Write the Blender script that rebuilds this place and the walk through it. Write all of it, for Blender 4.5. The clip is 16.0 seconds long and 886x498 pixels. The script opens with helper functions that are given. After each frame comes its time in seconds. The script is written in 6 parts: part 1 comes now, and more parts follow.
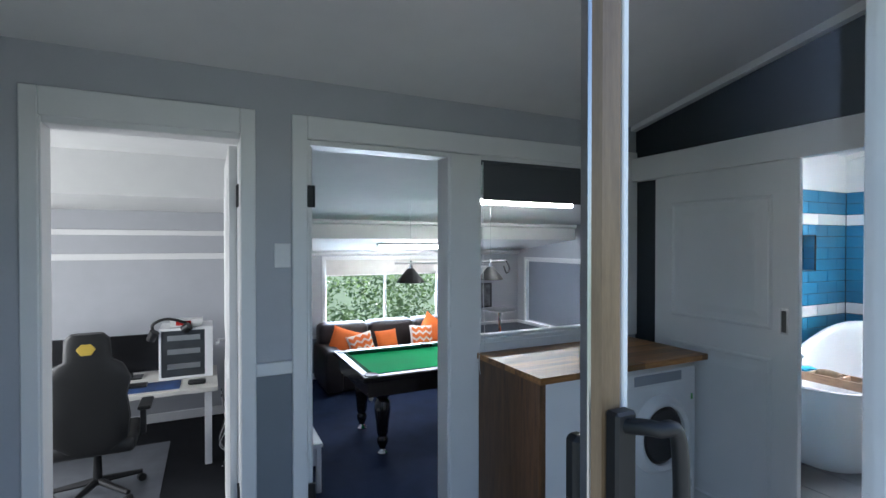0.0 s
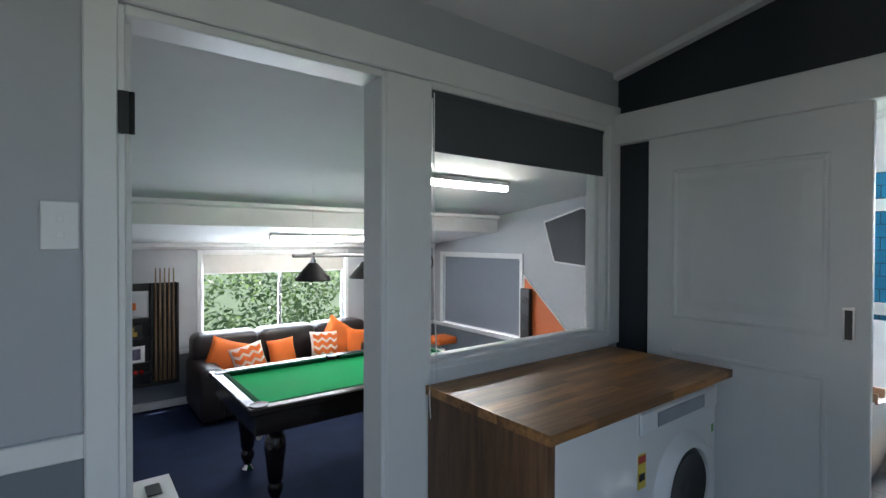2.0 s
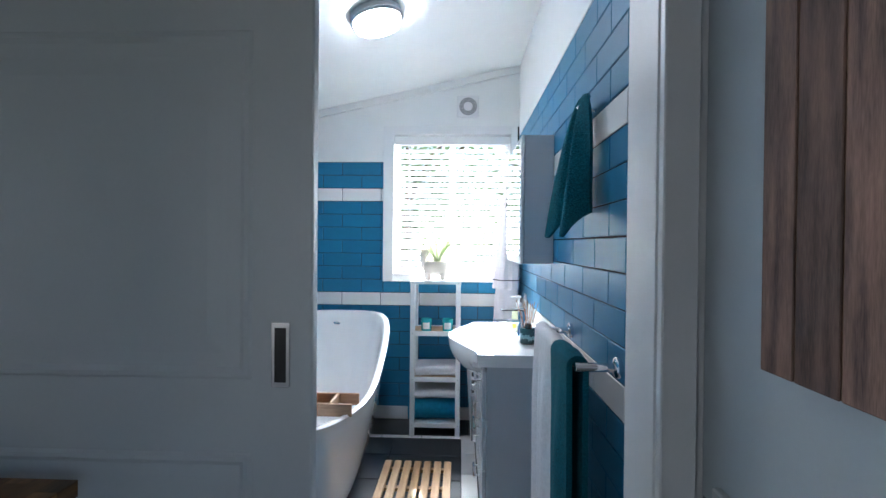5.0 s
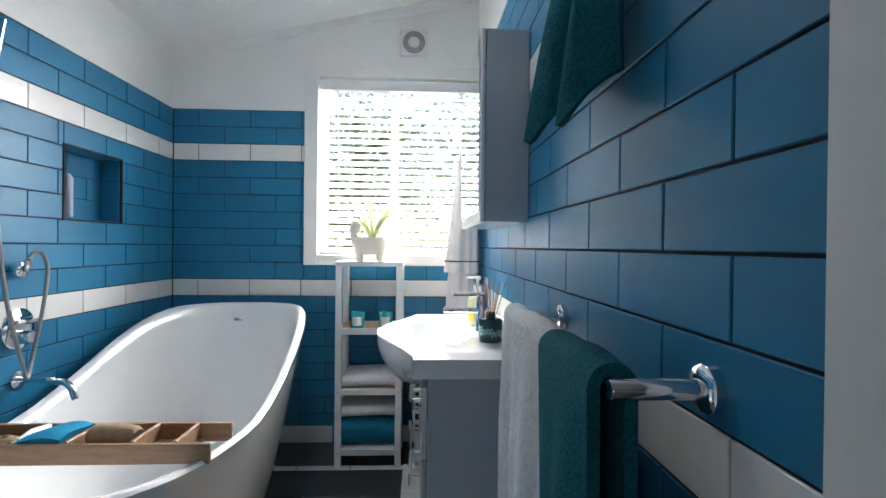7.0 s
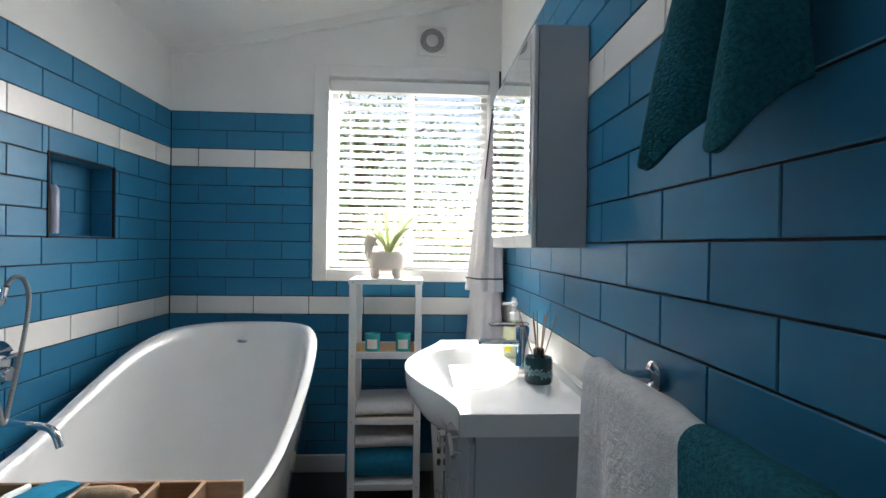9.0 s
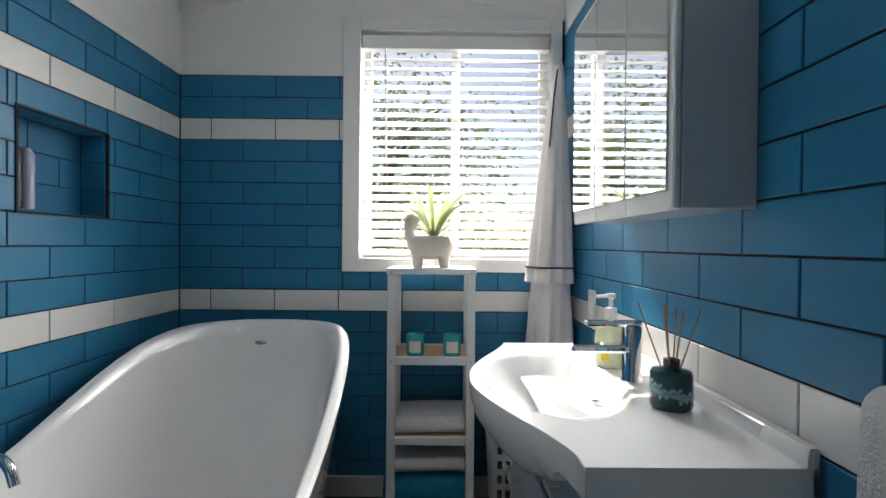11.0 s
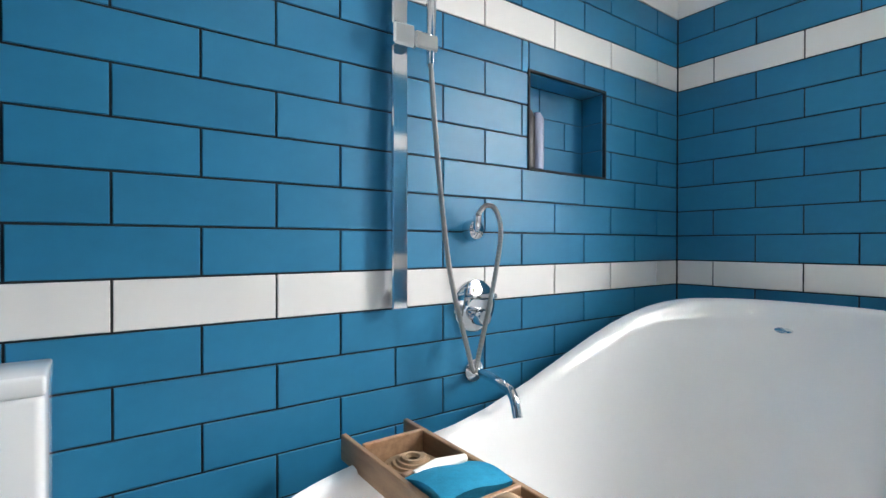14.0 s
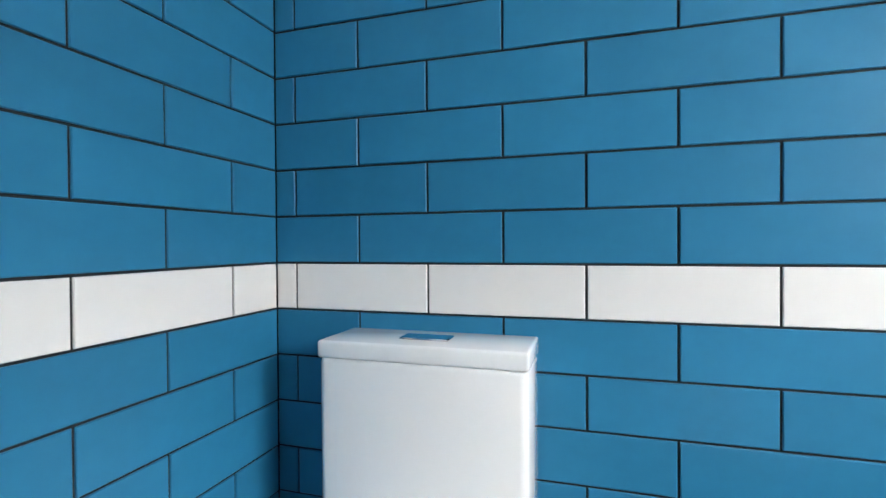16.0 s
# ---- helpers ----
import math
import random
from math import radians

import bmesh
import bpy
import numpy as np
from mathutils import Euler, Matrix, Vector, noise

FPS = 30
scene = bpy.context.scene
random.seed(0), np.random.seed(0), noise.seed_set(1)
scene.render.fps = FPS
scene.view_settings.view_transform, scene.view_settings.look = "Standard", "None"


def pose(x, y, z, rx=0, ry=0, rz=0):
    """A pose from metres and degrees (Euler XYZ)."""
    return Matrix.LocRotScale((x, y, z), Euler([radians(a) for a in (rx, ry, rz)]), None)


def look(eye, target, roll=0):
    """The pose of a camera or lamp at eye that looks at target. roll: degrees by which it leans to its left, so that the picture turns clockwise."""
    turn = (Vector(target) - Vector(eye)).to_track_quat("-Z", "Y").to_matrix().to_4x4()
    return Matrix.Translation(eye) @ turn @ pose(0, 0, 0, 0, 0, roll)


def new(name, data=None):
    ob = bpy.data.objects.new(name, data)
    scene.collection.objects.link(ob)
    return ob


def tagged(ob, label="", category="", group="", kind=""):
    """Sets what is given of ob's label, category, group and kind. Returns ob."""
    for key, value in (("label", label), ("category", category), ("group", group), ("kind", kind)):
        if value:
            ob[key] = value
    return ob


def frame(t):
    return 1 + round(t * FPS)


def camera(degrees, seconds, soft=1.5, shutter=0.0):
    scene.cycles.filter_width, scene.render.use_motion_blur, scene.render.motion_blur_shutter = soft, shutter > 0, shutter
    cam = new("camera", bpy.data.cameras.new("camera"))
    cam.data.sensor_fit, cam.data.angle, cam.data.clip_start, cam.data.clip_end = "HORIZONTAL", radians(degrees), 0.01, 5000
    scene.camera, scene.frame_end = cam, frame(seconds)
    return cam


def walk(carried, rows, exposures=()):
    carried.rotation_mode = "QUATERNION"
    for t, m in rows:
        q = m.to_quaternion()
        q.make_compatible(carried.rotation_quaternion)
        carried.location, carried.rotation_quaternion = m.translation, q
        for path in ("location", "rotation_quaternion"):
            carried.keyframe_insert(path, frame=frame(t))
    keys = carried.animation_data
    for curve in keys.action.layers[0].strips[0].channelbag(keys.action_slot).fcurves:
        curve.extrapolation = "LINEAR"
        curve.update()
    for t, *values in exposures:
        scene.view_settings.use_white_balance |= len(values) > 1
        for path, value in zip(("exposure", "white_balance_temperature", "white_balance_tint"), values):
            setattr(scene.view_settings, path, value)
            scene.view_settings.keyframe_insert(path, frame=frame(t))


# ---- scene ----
cam = camera(85.1, 16.0)
PATH = [
    (0, (0.268, 0.15, 1.5), (1.138, 1.951, 1.481), -0.0),
    (0.5, (0.336, 0.395, 1.506), (1.233, 2.182, 1.485), 0.0),
    (1, (0.428, 0.654, 1.504), (1.35, 2.429, 1.484), 0.1),
    (1.5, (0.503, 0.818, 1.489), (1.456, 2.576, 1.47), 0.0),
    (2, (0.584, 1.038, 1.413), (1.803, 2.624, 1.389), 0.2),
    (2.5, (0.667, 1.164, 1.387), (2.085, 2.574, 1.362), 0.1),
    (3, (0.826, 1.22, 1.381), (2.42, 2.428, 1.361), 0.2),
    (3.5, (1.01, 1.243, 1.372), (2.789, 2.158, 1.351), 0.4),
    (4, (1.258, 1.271, 1.363), (3.2, 1.751, 1.345), 0.5),
    (4.5, (1.518, 1.236, 1.344), (3.51, 1.416, 1.329), 0.5),
    (5, (1.824, 1.167, 1.345), (3.822, 1.241, 1.325), 0.5),
    (5.2, (1.951, 1.164, 1.333), (3.95, 1.21, 1.314), 0.5),
    (7.5, (2.694, 1.057, 1.162), (4.692, 0.959, 1.152), 0.6),
    (8, (2.763, 1.091, 1.19), (4.761, 0.998, 1.179), 0.7),
    (10.3, (3.074, 1.277, 1.289), (5.069, 1.132, 1.276), 0.9),
    (10.5, (3.172, 1.238, 1.258), (5.171, 1.172, 1.244), 0.6),
    (11, (3.25, 1.306, 1.184), (5.25, 1.295, 1.168), 0.5),
    (11.5, (3.309, 1.317, 1.062), (5.307, 1.394, 1.062), 0.3),
    (12, (3.346, 1.353, 0.996), (5.328, 1.625, 0.985), 0.3),
    (12.5, (3.357, 1.374, 0.989), (5.257, 1.999, 0.969), 0.3),
    (13, (3.451, 1.386, 0.993), (5.17, 2.408, 0.974), 0.1),
    (13.5, (3.54, 1.42, 1.03), (5.059, 2.721, 0.993), -0.1),
    (14, (3.552, 1.452, 1.034), (4.712, 3.081, 1.016), 0.0),
    (14.5, (3.537, 1.49, 1.034), (4.289, 3.343, 1.018), -0.1),
    (15.2, (3.629, 1.569, 1.019), (3.542, 3.567, 1.021), -0.3),
    (15.5, (3.615, 1.614, 1.027), (3.309, 3.591, 1.001), -0.2),
    (16, (3.582, 1.631, 1.009), (2.987, 3.541, 0.987), -0.4),
]
EXPOSURES = [(0, 2.15, 5750, 10), (1.5, 2.2, 6250, 10), (2.5, 2.05, 6200, 10), (3.5, 1.85, 5900, 10), (4.5, 1.7, 5700, 10), (5.2, 1.75, 5700, 10), (7.3, 1.15, 6350, 10), (11, 0.55, 6600, 10),
             (12.5, 0.15, 6600, 10), (13.2, 0.3, 6600, 10), (13.6, 0.7, 6500, 10), (14.0, 1.45, 6450, 10), (16, 1.75, 6400, 10)]
walk(cam, [(t, look(eye, target, roll)) for t, eye, target, roll in PATH], EXPOSURES)

# ---- world, sun, lamps ----
SUN_TRAVEL = Vector((-0.70, -0.13, -0.67)).normalized()
world = bpy.data.worlds.new("sky")
scene.world = world
world.use_nodes = True
wn = world.node_tree
sky = wn.nodes.new("ShaderNodeTexSky")
sky.sky_type, sky.sun_disc = "NISHITA", False
sky.sun_elevation = math.asin(-SUN_TRAVEL.z)
sky.sun_rotation = math.atan2(-SUN_TRAVEL.x, -SUN_TRAVEL.y)
wn.links.new(sky.outputs[0], wn.nodes["Background"].inputs[0])
wn.nodes["Background"].inputs[1].default_value = 0.065
sun = new("sun", bpy.data.lights.new("sun", "SUN"))
sun.data.energy, sun.data.angle, sun.data.color = 5.0, radians(0.5), (1, 0.95, 0.88)
sun.matrix_world = look((12, 4, 10), Vector((12, 4, 10)) + SUN_TRAVEL)


def area_lamp(name, eye, target, sx, sy, power, colour=(1, 1, 1)):
    """Added area lamp that stands in for sky light at or outside an opening."""
    data = bpy.data.lights.new(name, "AREA")
    data.shape, data.size, data.size_y, data.energy, data.color = "RECTANGLE", sx, sy, power, colour
    ob = new(name, data)
    ob.matrix_world = look(eye, target)
    return ob


FZ = -0.5  # floor of the sunken back rooms
# two added lamps outside the bathroom window, aimed to miss mirror and basin wall
high_sky = area_lamp("bath_high_sky_lamp", (6.2, 1.24, 2.2), (5.5, 1.36, 1.45), 0.9, 1.0, 25, (1, 0.985, 0.955))
high_sky.data.spread = radians(60)   # comes down between the open slats
side_sky = area_lamp("bath_side_sky_lamp", (6.04, 0.94, 1.70), (5.28, 1.54, 1.56), 0.85, 1.0, 14, (1, 0.985, 0.955))
side_sky.data.spread = radians(84)   # slants in towards the shower wall
area_lamp("pool_window_skylight", (2.75, 7.5, 0.7), (2.75, 5, 0.3), 1.9, 1.0, 18, (0.82, 0.9, 1))
area_lamp("entry_skylight", (0.2, -0.9, 1.3), (0.6, 2.4, 1.2), 1.6, 1.9, 0.8, (0.86, 0.92, 1))

# added fill lamp for the study, out of view in the left wall's gap
area_lamp("study_fill_lamp", (-2.72, 4.1, 1.0), (0, 4.6, 0.9), 1.7, 1.3, 22, (1, 0.95, 0.87))

# ---- materials ----
def rgb(c):
    return (*c, 1)


def mat(name, colour, rough=0.5, metal=0.0, var=0.12, scale=6.0, bump=0.05, fine=120.0, stretch=(1, 1, 1), coat=0.0, spec=0.5, rand=0.0, dark=None):
    """Painted or solid surface: stains at a large scale, grain at a fine one, both in colour, gloss and relief."""
    m = bpy.data.materials.new(name)
    m.use_nodes = True
    nt = m.node_tree
    N, L = nt.nodes, nt.links.new
    b = N["Principled BSDF"]
    b.inputs["Roughness"].default_value, b.inputs["Metallic"].default_value = rough, metal
    b.inputs["Coat Weight"].default_value, b.inputs["Specular IOR Level"].default_value = coat, spec
    tc, mp = N.new("ShaderNodeTexCoord"), N.new("ShaderNodeMapping")
    mp.inputs["Scale"].default_value = stretch
    L(tc.outputs["Object"], mp.inputs[0])
    big, small = N.new("ShaderNodeTexNoise"), N.new("ShaderNodeTexNoise")
    big.inputs["Scale"].default_value, small.inputs["Scale"].default_value = scale, fine
    big.inputs["Detail"].default_value = 5
    for n in (big, small):
        L(mp.outputs[0], n.inputs["Vector"])
    add = N.new("ShaderNodeMath")
    add.operation = "MULTIPLY_ADD"
    add.inputs[1].default_value = 0.35
    L(small.outputs[0], add.inputs[0])
    L(big.outputs[0], add.inputs[2])
    mix = N.new("ShaderNodeMix")
    mix.data_type = "RGBA"
    lo = dark if dark else tuple(v * (1 - var) for v in colour)
    mix.inputs["A"].default_value = rgb(lo)
    mix.inputs["B"].default_value = rgb(tuple(min(1, v * (1 + var * 0.6)) for v in colour))
    ramp = N.new("ShaderNodeMapRange")
    ramp.inputs["From Min"].default_value, ramp.inputs["From Max"].default_value = 0.4, 0.95
    L(add.outputs[0], ramp.inputs[0])
    L(ramp.outputs[0], mix.inputs["Factor"])
    out = mix.outputs["Result"]
    if rand:
        info, hsv, r2 = N.new("ShaderNodeObjectInfo"), N.new("ShaderNodeHueSaturation"), N.new("ShaderNodeMapRange")
        r2.inputs["To Min"].default_value, r2.inputs["To Max"].default_value = 1 - rand, 1 + rand
        L(info.outputs["Random"], r2.inputs[0])
        L(r2.outputs[0], hsv.inputs["Value"])
        L(out, hsv.inputs["Color"])
        out = hsv.outputs[0]
    L(out, b.inputs["Base Color"])
    rr = N.new("ShaderNodeMapRange")
    rr.inputs["To Min"].default_value, rr.inputs["To Max"].default_value = max(0.02, rough * 0.8), min(1, rough * 1.2)
    L(big.outputs[0], rr.inputs[0])
    L(rr.outputs[0], b.inputs["Roughness"])
    if bump:
        bp = N.new("ShaderNodeBump")
        bp.inputs["Strength"].default_value, bp.inputs["Distance"].default_value = bump, 0.004
        L(add.outputs[0], bp.inputs["Height"])
        L(bp.outputs[0], b.inputs["Normal"])
    return m


def glass_mat(name, colour=(1, 1, 1), rough=0.0):
    m = bpy.data.materials.new(name)
    m.use_nodes = True
    nt = m.node_tree
    nt.nodes.clear()
    o, tr, gl, mx, fr, pw = (nt.nodes.new("ShaderNode" + k) for k in ("OutputMaterial", "BsdfTransparent", "BsdfGlossy", "MixShader", "LayerWeight", "Math"))
    tr.inputs[0].default_value = rgb(colour)
    gl.inputs["Roughness"].default_value = rough
    fr.inputs[0].default_value = 0.5
    pw.operation = "POWER"
    pw.inputs[1].default_value = 8.0
    nt.links.new(fr.outputs["Facing"], pw.inputs[0])
    nt.links.new(pw.outputs[0], mx.inputs[0])
    nt.links.new(tr.outputs[0], mx.inputs[1])
    nt.links.new(gl.outputs[0], mx.inputs[2])
    nt.links.new(mx.outputs[0], o.inputs[0])
    return m


def glow_mat(name, colour, strength):
    m = bpy.data.materials.new(name)
    m.use_nodes = True
    b = m.node_tree.nodes["Principled BSDF"]
    b.inputs["Base Color"].default_value = b.inputs["Emission Color"].default_value = rgb(colour)
    b.inputs["Emission Strength"].default_value = strength
    return m


def wood_mat(name, light, dark, rough=0.4, grain=(1, 14, 14), rand=0.0, coat=0.0, island=0.0):
    m = mat(name, light, rough, dark=dark, scale=3, fine=30, stretch=grain, bump=0.08, rand=rand, coat=coat)
    if island:
        N, L = m.node_tree.nodes, m.node_tree.links.new
        g, hsv, mr = N.new("ShaderNodeNewGeometry"), N.new("ShaderNodeHueSaturation"), N.new("ShaderNodeMapRange")
        mr.inputs["To Min"].default_value, mr.inputs["To Max"].default_value = 1 - island, 1 + island
        src = m.node_tree.nodes["Principled BSDF"].inputs["Base Color"].links[0].from_socket
        L(g.outputs["Random Per Island"], mr.inputs[0])
        L(mr.outputs[0], hsv.inputs["Value"])
        L(src, hsv.inputs["Color"])
        L(hsv.outputs[0], m.node_tree.nodes["Principled BSDF"].inputs["Base Color"])
    return m


M_WHITE = mat("white_gloss_paint", (0.74, 0.74, 0.74), 0.42, var=0.04, bump=0.03)
M_CEIL = mat("white_ceiling_paint", (0.72, 0.72, 0.71), 0.7, var=0.04, bump=0.03)
M_GREY = mat("pale_grey_wall_paint", (0.42, 0.43, 0.46), 0.6, var=0.05, bump=0.04)
M_DADO = mat("mid_grey_dado_paint", (0.17, 0.19, 0.22), 0.55, var=0.06, bump=0.04)
M_DARK = mat("charcoal_blue_wall_paint", (0.022, 0.028, 0.035), 0.55, var=0.1, bump=0.04)
M_PALEBLUE = mat("pale_blue_grey_wall_paint", (0.55, 0.6, 0.63), 0.45, var=0.05, bump=0.04)
M_BATHW = mat("white_bathroom_paint", (0.78, 0.78, 0.77), 0.55, var=0.03, bump=0.03)
M_TILE = mat("teal_blue_glazed_tile", (0.023, 0.178, 0.325), 0.4, var=0.1, scale=9, bump=0.02, rand=0.07, fine=40, spec=0.3)
M_TILEW = mat("white_glazed_tile", (0.78, 0.76, 0.74), 0.22, var=0.03, bump=0.02, rand=0.02, fine=40)
M_GROUT = mat("dark_grout", (0.012, 0.016, 0.02), 0.85, var=0.3, bump=0.1)
M_SLATE = mat("charcoal_slate_floor_tile", (0.045, 0.05, 0.055), 0.35, var=0.45, scale=4, bump=0.12, rand=0.08)
M_CARPET = mat("dark_blue_carpet", (0.018, 0.028, 0.065), 0.95, var=0.3, scale=5, bump=0.6, fine=400, spec=0.1)
M_OCARPET = mat("charcoal_carpet", (0.02, 0.021, 0.024), 0.95, var=0.3, scale=5, bump=0.6, fine=400, spec=0.1)
M_HFLOOR = mat("grey_vinyl_floor", (0.1, 0.1, 0.1), 0.5, var=0.2)
M_GLASS = glass_mat("clear_glass")
M_MIRROR = mat("mirror_silver", (0.9, 0.92, 0.92), 0.02, 1.0, var=0.0, bump=0)
M_CHROME = mat("polished_chrome", (0.8, 0.81, 0.83), 0.07, 1.0, var=0.03, bump=0)
M_STEEL = mat("brushed_steel", (0.5, 0.5, 0.51), 0.3, 1.0, var=0.1, bump=0.02)
M_HOSE = mat("ribbed_hose_steel", (0.36, 0.36, 0.35), 0.38, 1.0, var=0.15, bump=0.02)
M_BLACK = mat("black_plastic", (0.012, 0.012, 0.013), 0.4, var=0.2, bump=0.04)
M_BLACKM = mat("matt_black_metal", (0.02, 0.02, 0.021), 0.5, 0.3, var=0.2, bump=0.03)
M_PORC = mat("white_porcelain", (0.8, 0.8, 0.8), 0.08, var=0.02, bump=0, coat=0.4)
M_PLASTIC = mat("white_plastic", (0.72, 0.72, 0.73), 0.35, var=0.03, bump=0.02)
M_BUTCHER = wood_mat("butcher_block_oak", (0.36, 0.175, 0.055), (0.12, 0.05, 0.016), 0.4, (2, 22, 22), rand=0.42)
M_WALNUT = wood_mat("dark_oak_panel", (0.16, 0.08, 0.035), (0.05, 0.024, 0.012), 0.45, (16, 16, 1.5))
M_BAMBOO = wood_mat("pale_bamboo", (0.55, 0.36, 0.19), (0.4, 0.24, 0.11), 0.45, (3, 20, 20), rand=0.1)
M_TRAYW = wood_mat("tray_timber", (0.34, 0.21, 0.12), (0.2, 0.11, 0.06), 0.5, (20, 3, 20))
M_RAILW = wood_mat("varnished_pine", (0.22, 0.145, 0.08), (0.12, 0.075, 0.04), 0.4, (20, 20, 1.5))
M_TABLEW = wood_mat("black_stained_table_wood", (0.018, 0.012, 0.011), (0.007, 0.005, 0.005), 0.22, (3, 15, 15), coat=0.3)
M_BAIZE = mat("green_baize", (0.005, 0.33, 0.1), 0.9, var=0.08, scale=3, bump=0.15, fine=500, spec=0.1)
M_BAIZED = mat("green_cushion_cloth", (0.003, 0.09, 0.035), 0.9, var=0.1, bump=0.15, fine=500, spec=0.1)
M_LEATHER = mat("dark_brown_leather", (0.02, 0.014, 0.014), 0.42, var=0.25, scale=8, bump=0.25, fine=150)
M_ORANGE = mat("orange_cushion_fabric", (0.75, 0.16, 0.025), 0.85, var=0.12, bump=0.3, fine=250)
M_ORANGEP = mat("orange_wall_paint", (0.62, 0.14, 0.03), 0.55, var=0.06)
M_CREAM = mat("cream_cushion_fabric", (0.75, 0.65, 0.58), 0.85, var=0.08, bump=0.3, fine=250)
M_BLIND = mat("charcoal_roller_fabric", (0.075, 0.08, 0.09), 0.8, var=0.08, bump=0.15, fine=400)
M_BLINDG = mat("grey_roller_fabric", (0.2, 0.22, 0.26), 0.8, var=0.06, bump=0.15, fine=400)
M_TOWELT = mat("teal_terry_towel", (0.016, 0.125, 0.165), 0.95, var=0.45, scale=170, bump=1.0, fine=420, spec=0.1)
M_TOWELW = mat("white_terry_towel", (0.68, 0.67, 0.68), 0.95, var=0.1, scale=60, bump=0.9, fine=350, spec=0.1)
M_ROBE = mat("white_cotton_robe", (0.7, 0.66, 0.67), 0.9, var=0.06, scale=20, bump=0.4, fine=300, spec=0.1)
M_TEALGLASS = mat("teal_candle_glass", (0.05, 0.42, 0.43), 0.08, var=0.1, bump=0)
M_WAX = mat("white_candle_label", (0.8, 0.78, 0.72), 0.5, var=0.05)
M_LEAF = mat("hedge_leaf", (0.06, 0.13, 0.03), 0.5, var=0.5, scale=2, rand=0.2)
M_LEAFL = mat("variegated_leaf", (0.56, 0.64, 0.4), 0.5, var=0.4, scale=30)
M_VANITY = mat("pale_grey_vanity_lacquer", (0.5, 0.52, 0.55), 0.18, var=0.03, bump=0)
M_TUBE = glow_mat("fluorescent_tube_glow", (1, 0.96, 0.88), 18.0)
M_LAMPGLOW = glow_mat("led_disc_glow", (1, 1, 1), 14.0)
M_GRASS = mat("lawn", (0.05, 0.08, 0.035), 0.9, var=0.4, scale=2)
M_PATIO = mat("patio_concrete", (0.16, 0.155, 0.145), 0.8, var=0.2)


def see_through(m, colour, share):
    """Let a thin surface pass some light."""
    nt = m.node_tree
    tl, mx = nt.nodes.new("ShaderNodeBsdfTranslucent"), nt.nodes.new("ShaderNodeMixShader")
    tl.inputs[0].default_value = rgb(colour)
    mx.inputs[0].default_value = share
    nt.links.new(nt.nodes["Principled BSDF"].outputs[0], mx.inputs[1])
    nt.links.new(tl.outputs[0], mx.inputs[2])
    nt.links.new(mx.outputs[0], nt.nodes["Material Output"].inputs[0])
    return m


M_SLAT = see_through(mat("white_blind_slat", (0.8, 0.8, 0.8), 0.4, var=0.03, bump=0.02), (0.85, 0.85, 0.83), 0.4)


# ---- mesh helpers ----
def box(bm, x0, y0, z0, x1, y1, z1, bev=0.0, seg=1):
    vs = bmesh.ops.create_cube(bm, size=1)["verts"]
    for v in vs:
        v.co = Vector(((x0 + x1) / 2 + v.co.x * (x1 - x0), (y0 + y1) / 2 + v.co.y * (y1 - y0), (z0 + z1) / 2 + v.co.z * (z1 - z0)))
    if bev:
        es = list({e for v in vs for e in v.link_edges})
        bmesh.ops.bevel(bm, geom=es, offset=bev, segments=seg, profile=0.5, affect="EDGES")


def rings(bm, loops, closed=True, cap0=True, cap1=True):
    """Skin a list of vertex loops."""
    vl = [[bm.verts.new(p) for p in lp] for lp in loops]
    n = len(vl[0])
    for a, b in zip(vl, vl[1:]):
        for i in range(n if closed else n - 1):
            bm.faces.new((a[i], a[(i + 1) % n], b[(i + 1) % n], b[i]))
    if closed and cap0:
        bm.faces.new(vl[0][::-1])
    if closed and cap1:
        bm.faces.new(vl[-1])
    return vl


def tube(bm, pts, r, seg=10):
    """A round bar along points; r a number or one for each point."""
    pts = [Vector(p) for p in pts]
    rs = r if isinstance(r, (list, tuple)) else [r] * len(pts)
    loops, up = [], None
    for i, p in enumerate(pts):
        d = (pts[min(i + 1, len(pts) - 1)] - pts[max(i - 1, 0)]).normalized()
        if up is None:
            up = Vector((0, 0, 1)) if abs(d.z) < 0.9 else Vector((1, 0, 0))
        a = d.cross(up).normalized()
        up = a.cross(d).normalized()
        loops.append([p + rs[i] * (math.cos(2 * math.pi * k / seg) * a + math.sin(2 * math.pi * k / seg) * up) for k in range(seg)])
    rings(bm, loops)


def lathe(bm, cx, cy, prof, seg=20, sx=1.0, sy=1.0):
    """Turned shape about a vertical axis from (radius, z) pairs."""
    rings(bm, [[(cx + sx * r * math.cos(2 * math.pi * k / seg), cy + sy * r * math.sin(2 * math.pi * k / seg), z) for k in range(seg)] for r, z in prof])


def spline(pts, n=8):
    """Smooth points through a few."""
    P = [Vector(p) for p in pts]
    P = [2 * P[0] - P[1]] + P + [2 * P[-1] - P[-2]]
    out = []
    for i in range(1, len(P) - 2):
        for k in range(n):
            t = k / n
            a, b, c, d = P[i - 1:i + 3]
            out.append(0.5 * (2 * b + (c - a) * t + (2 * a - 5 * b + 4 * c - d) * t * t + (3 * b - a - 3 * c + d) * t ** 3))
    out.append(P[-2])
    return out


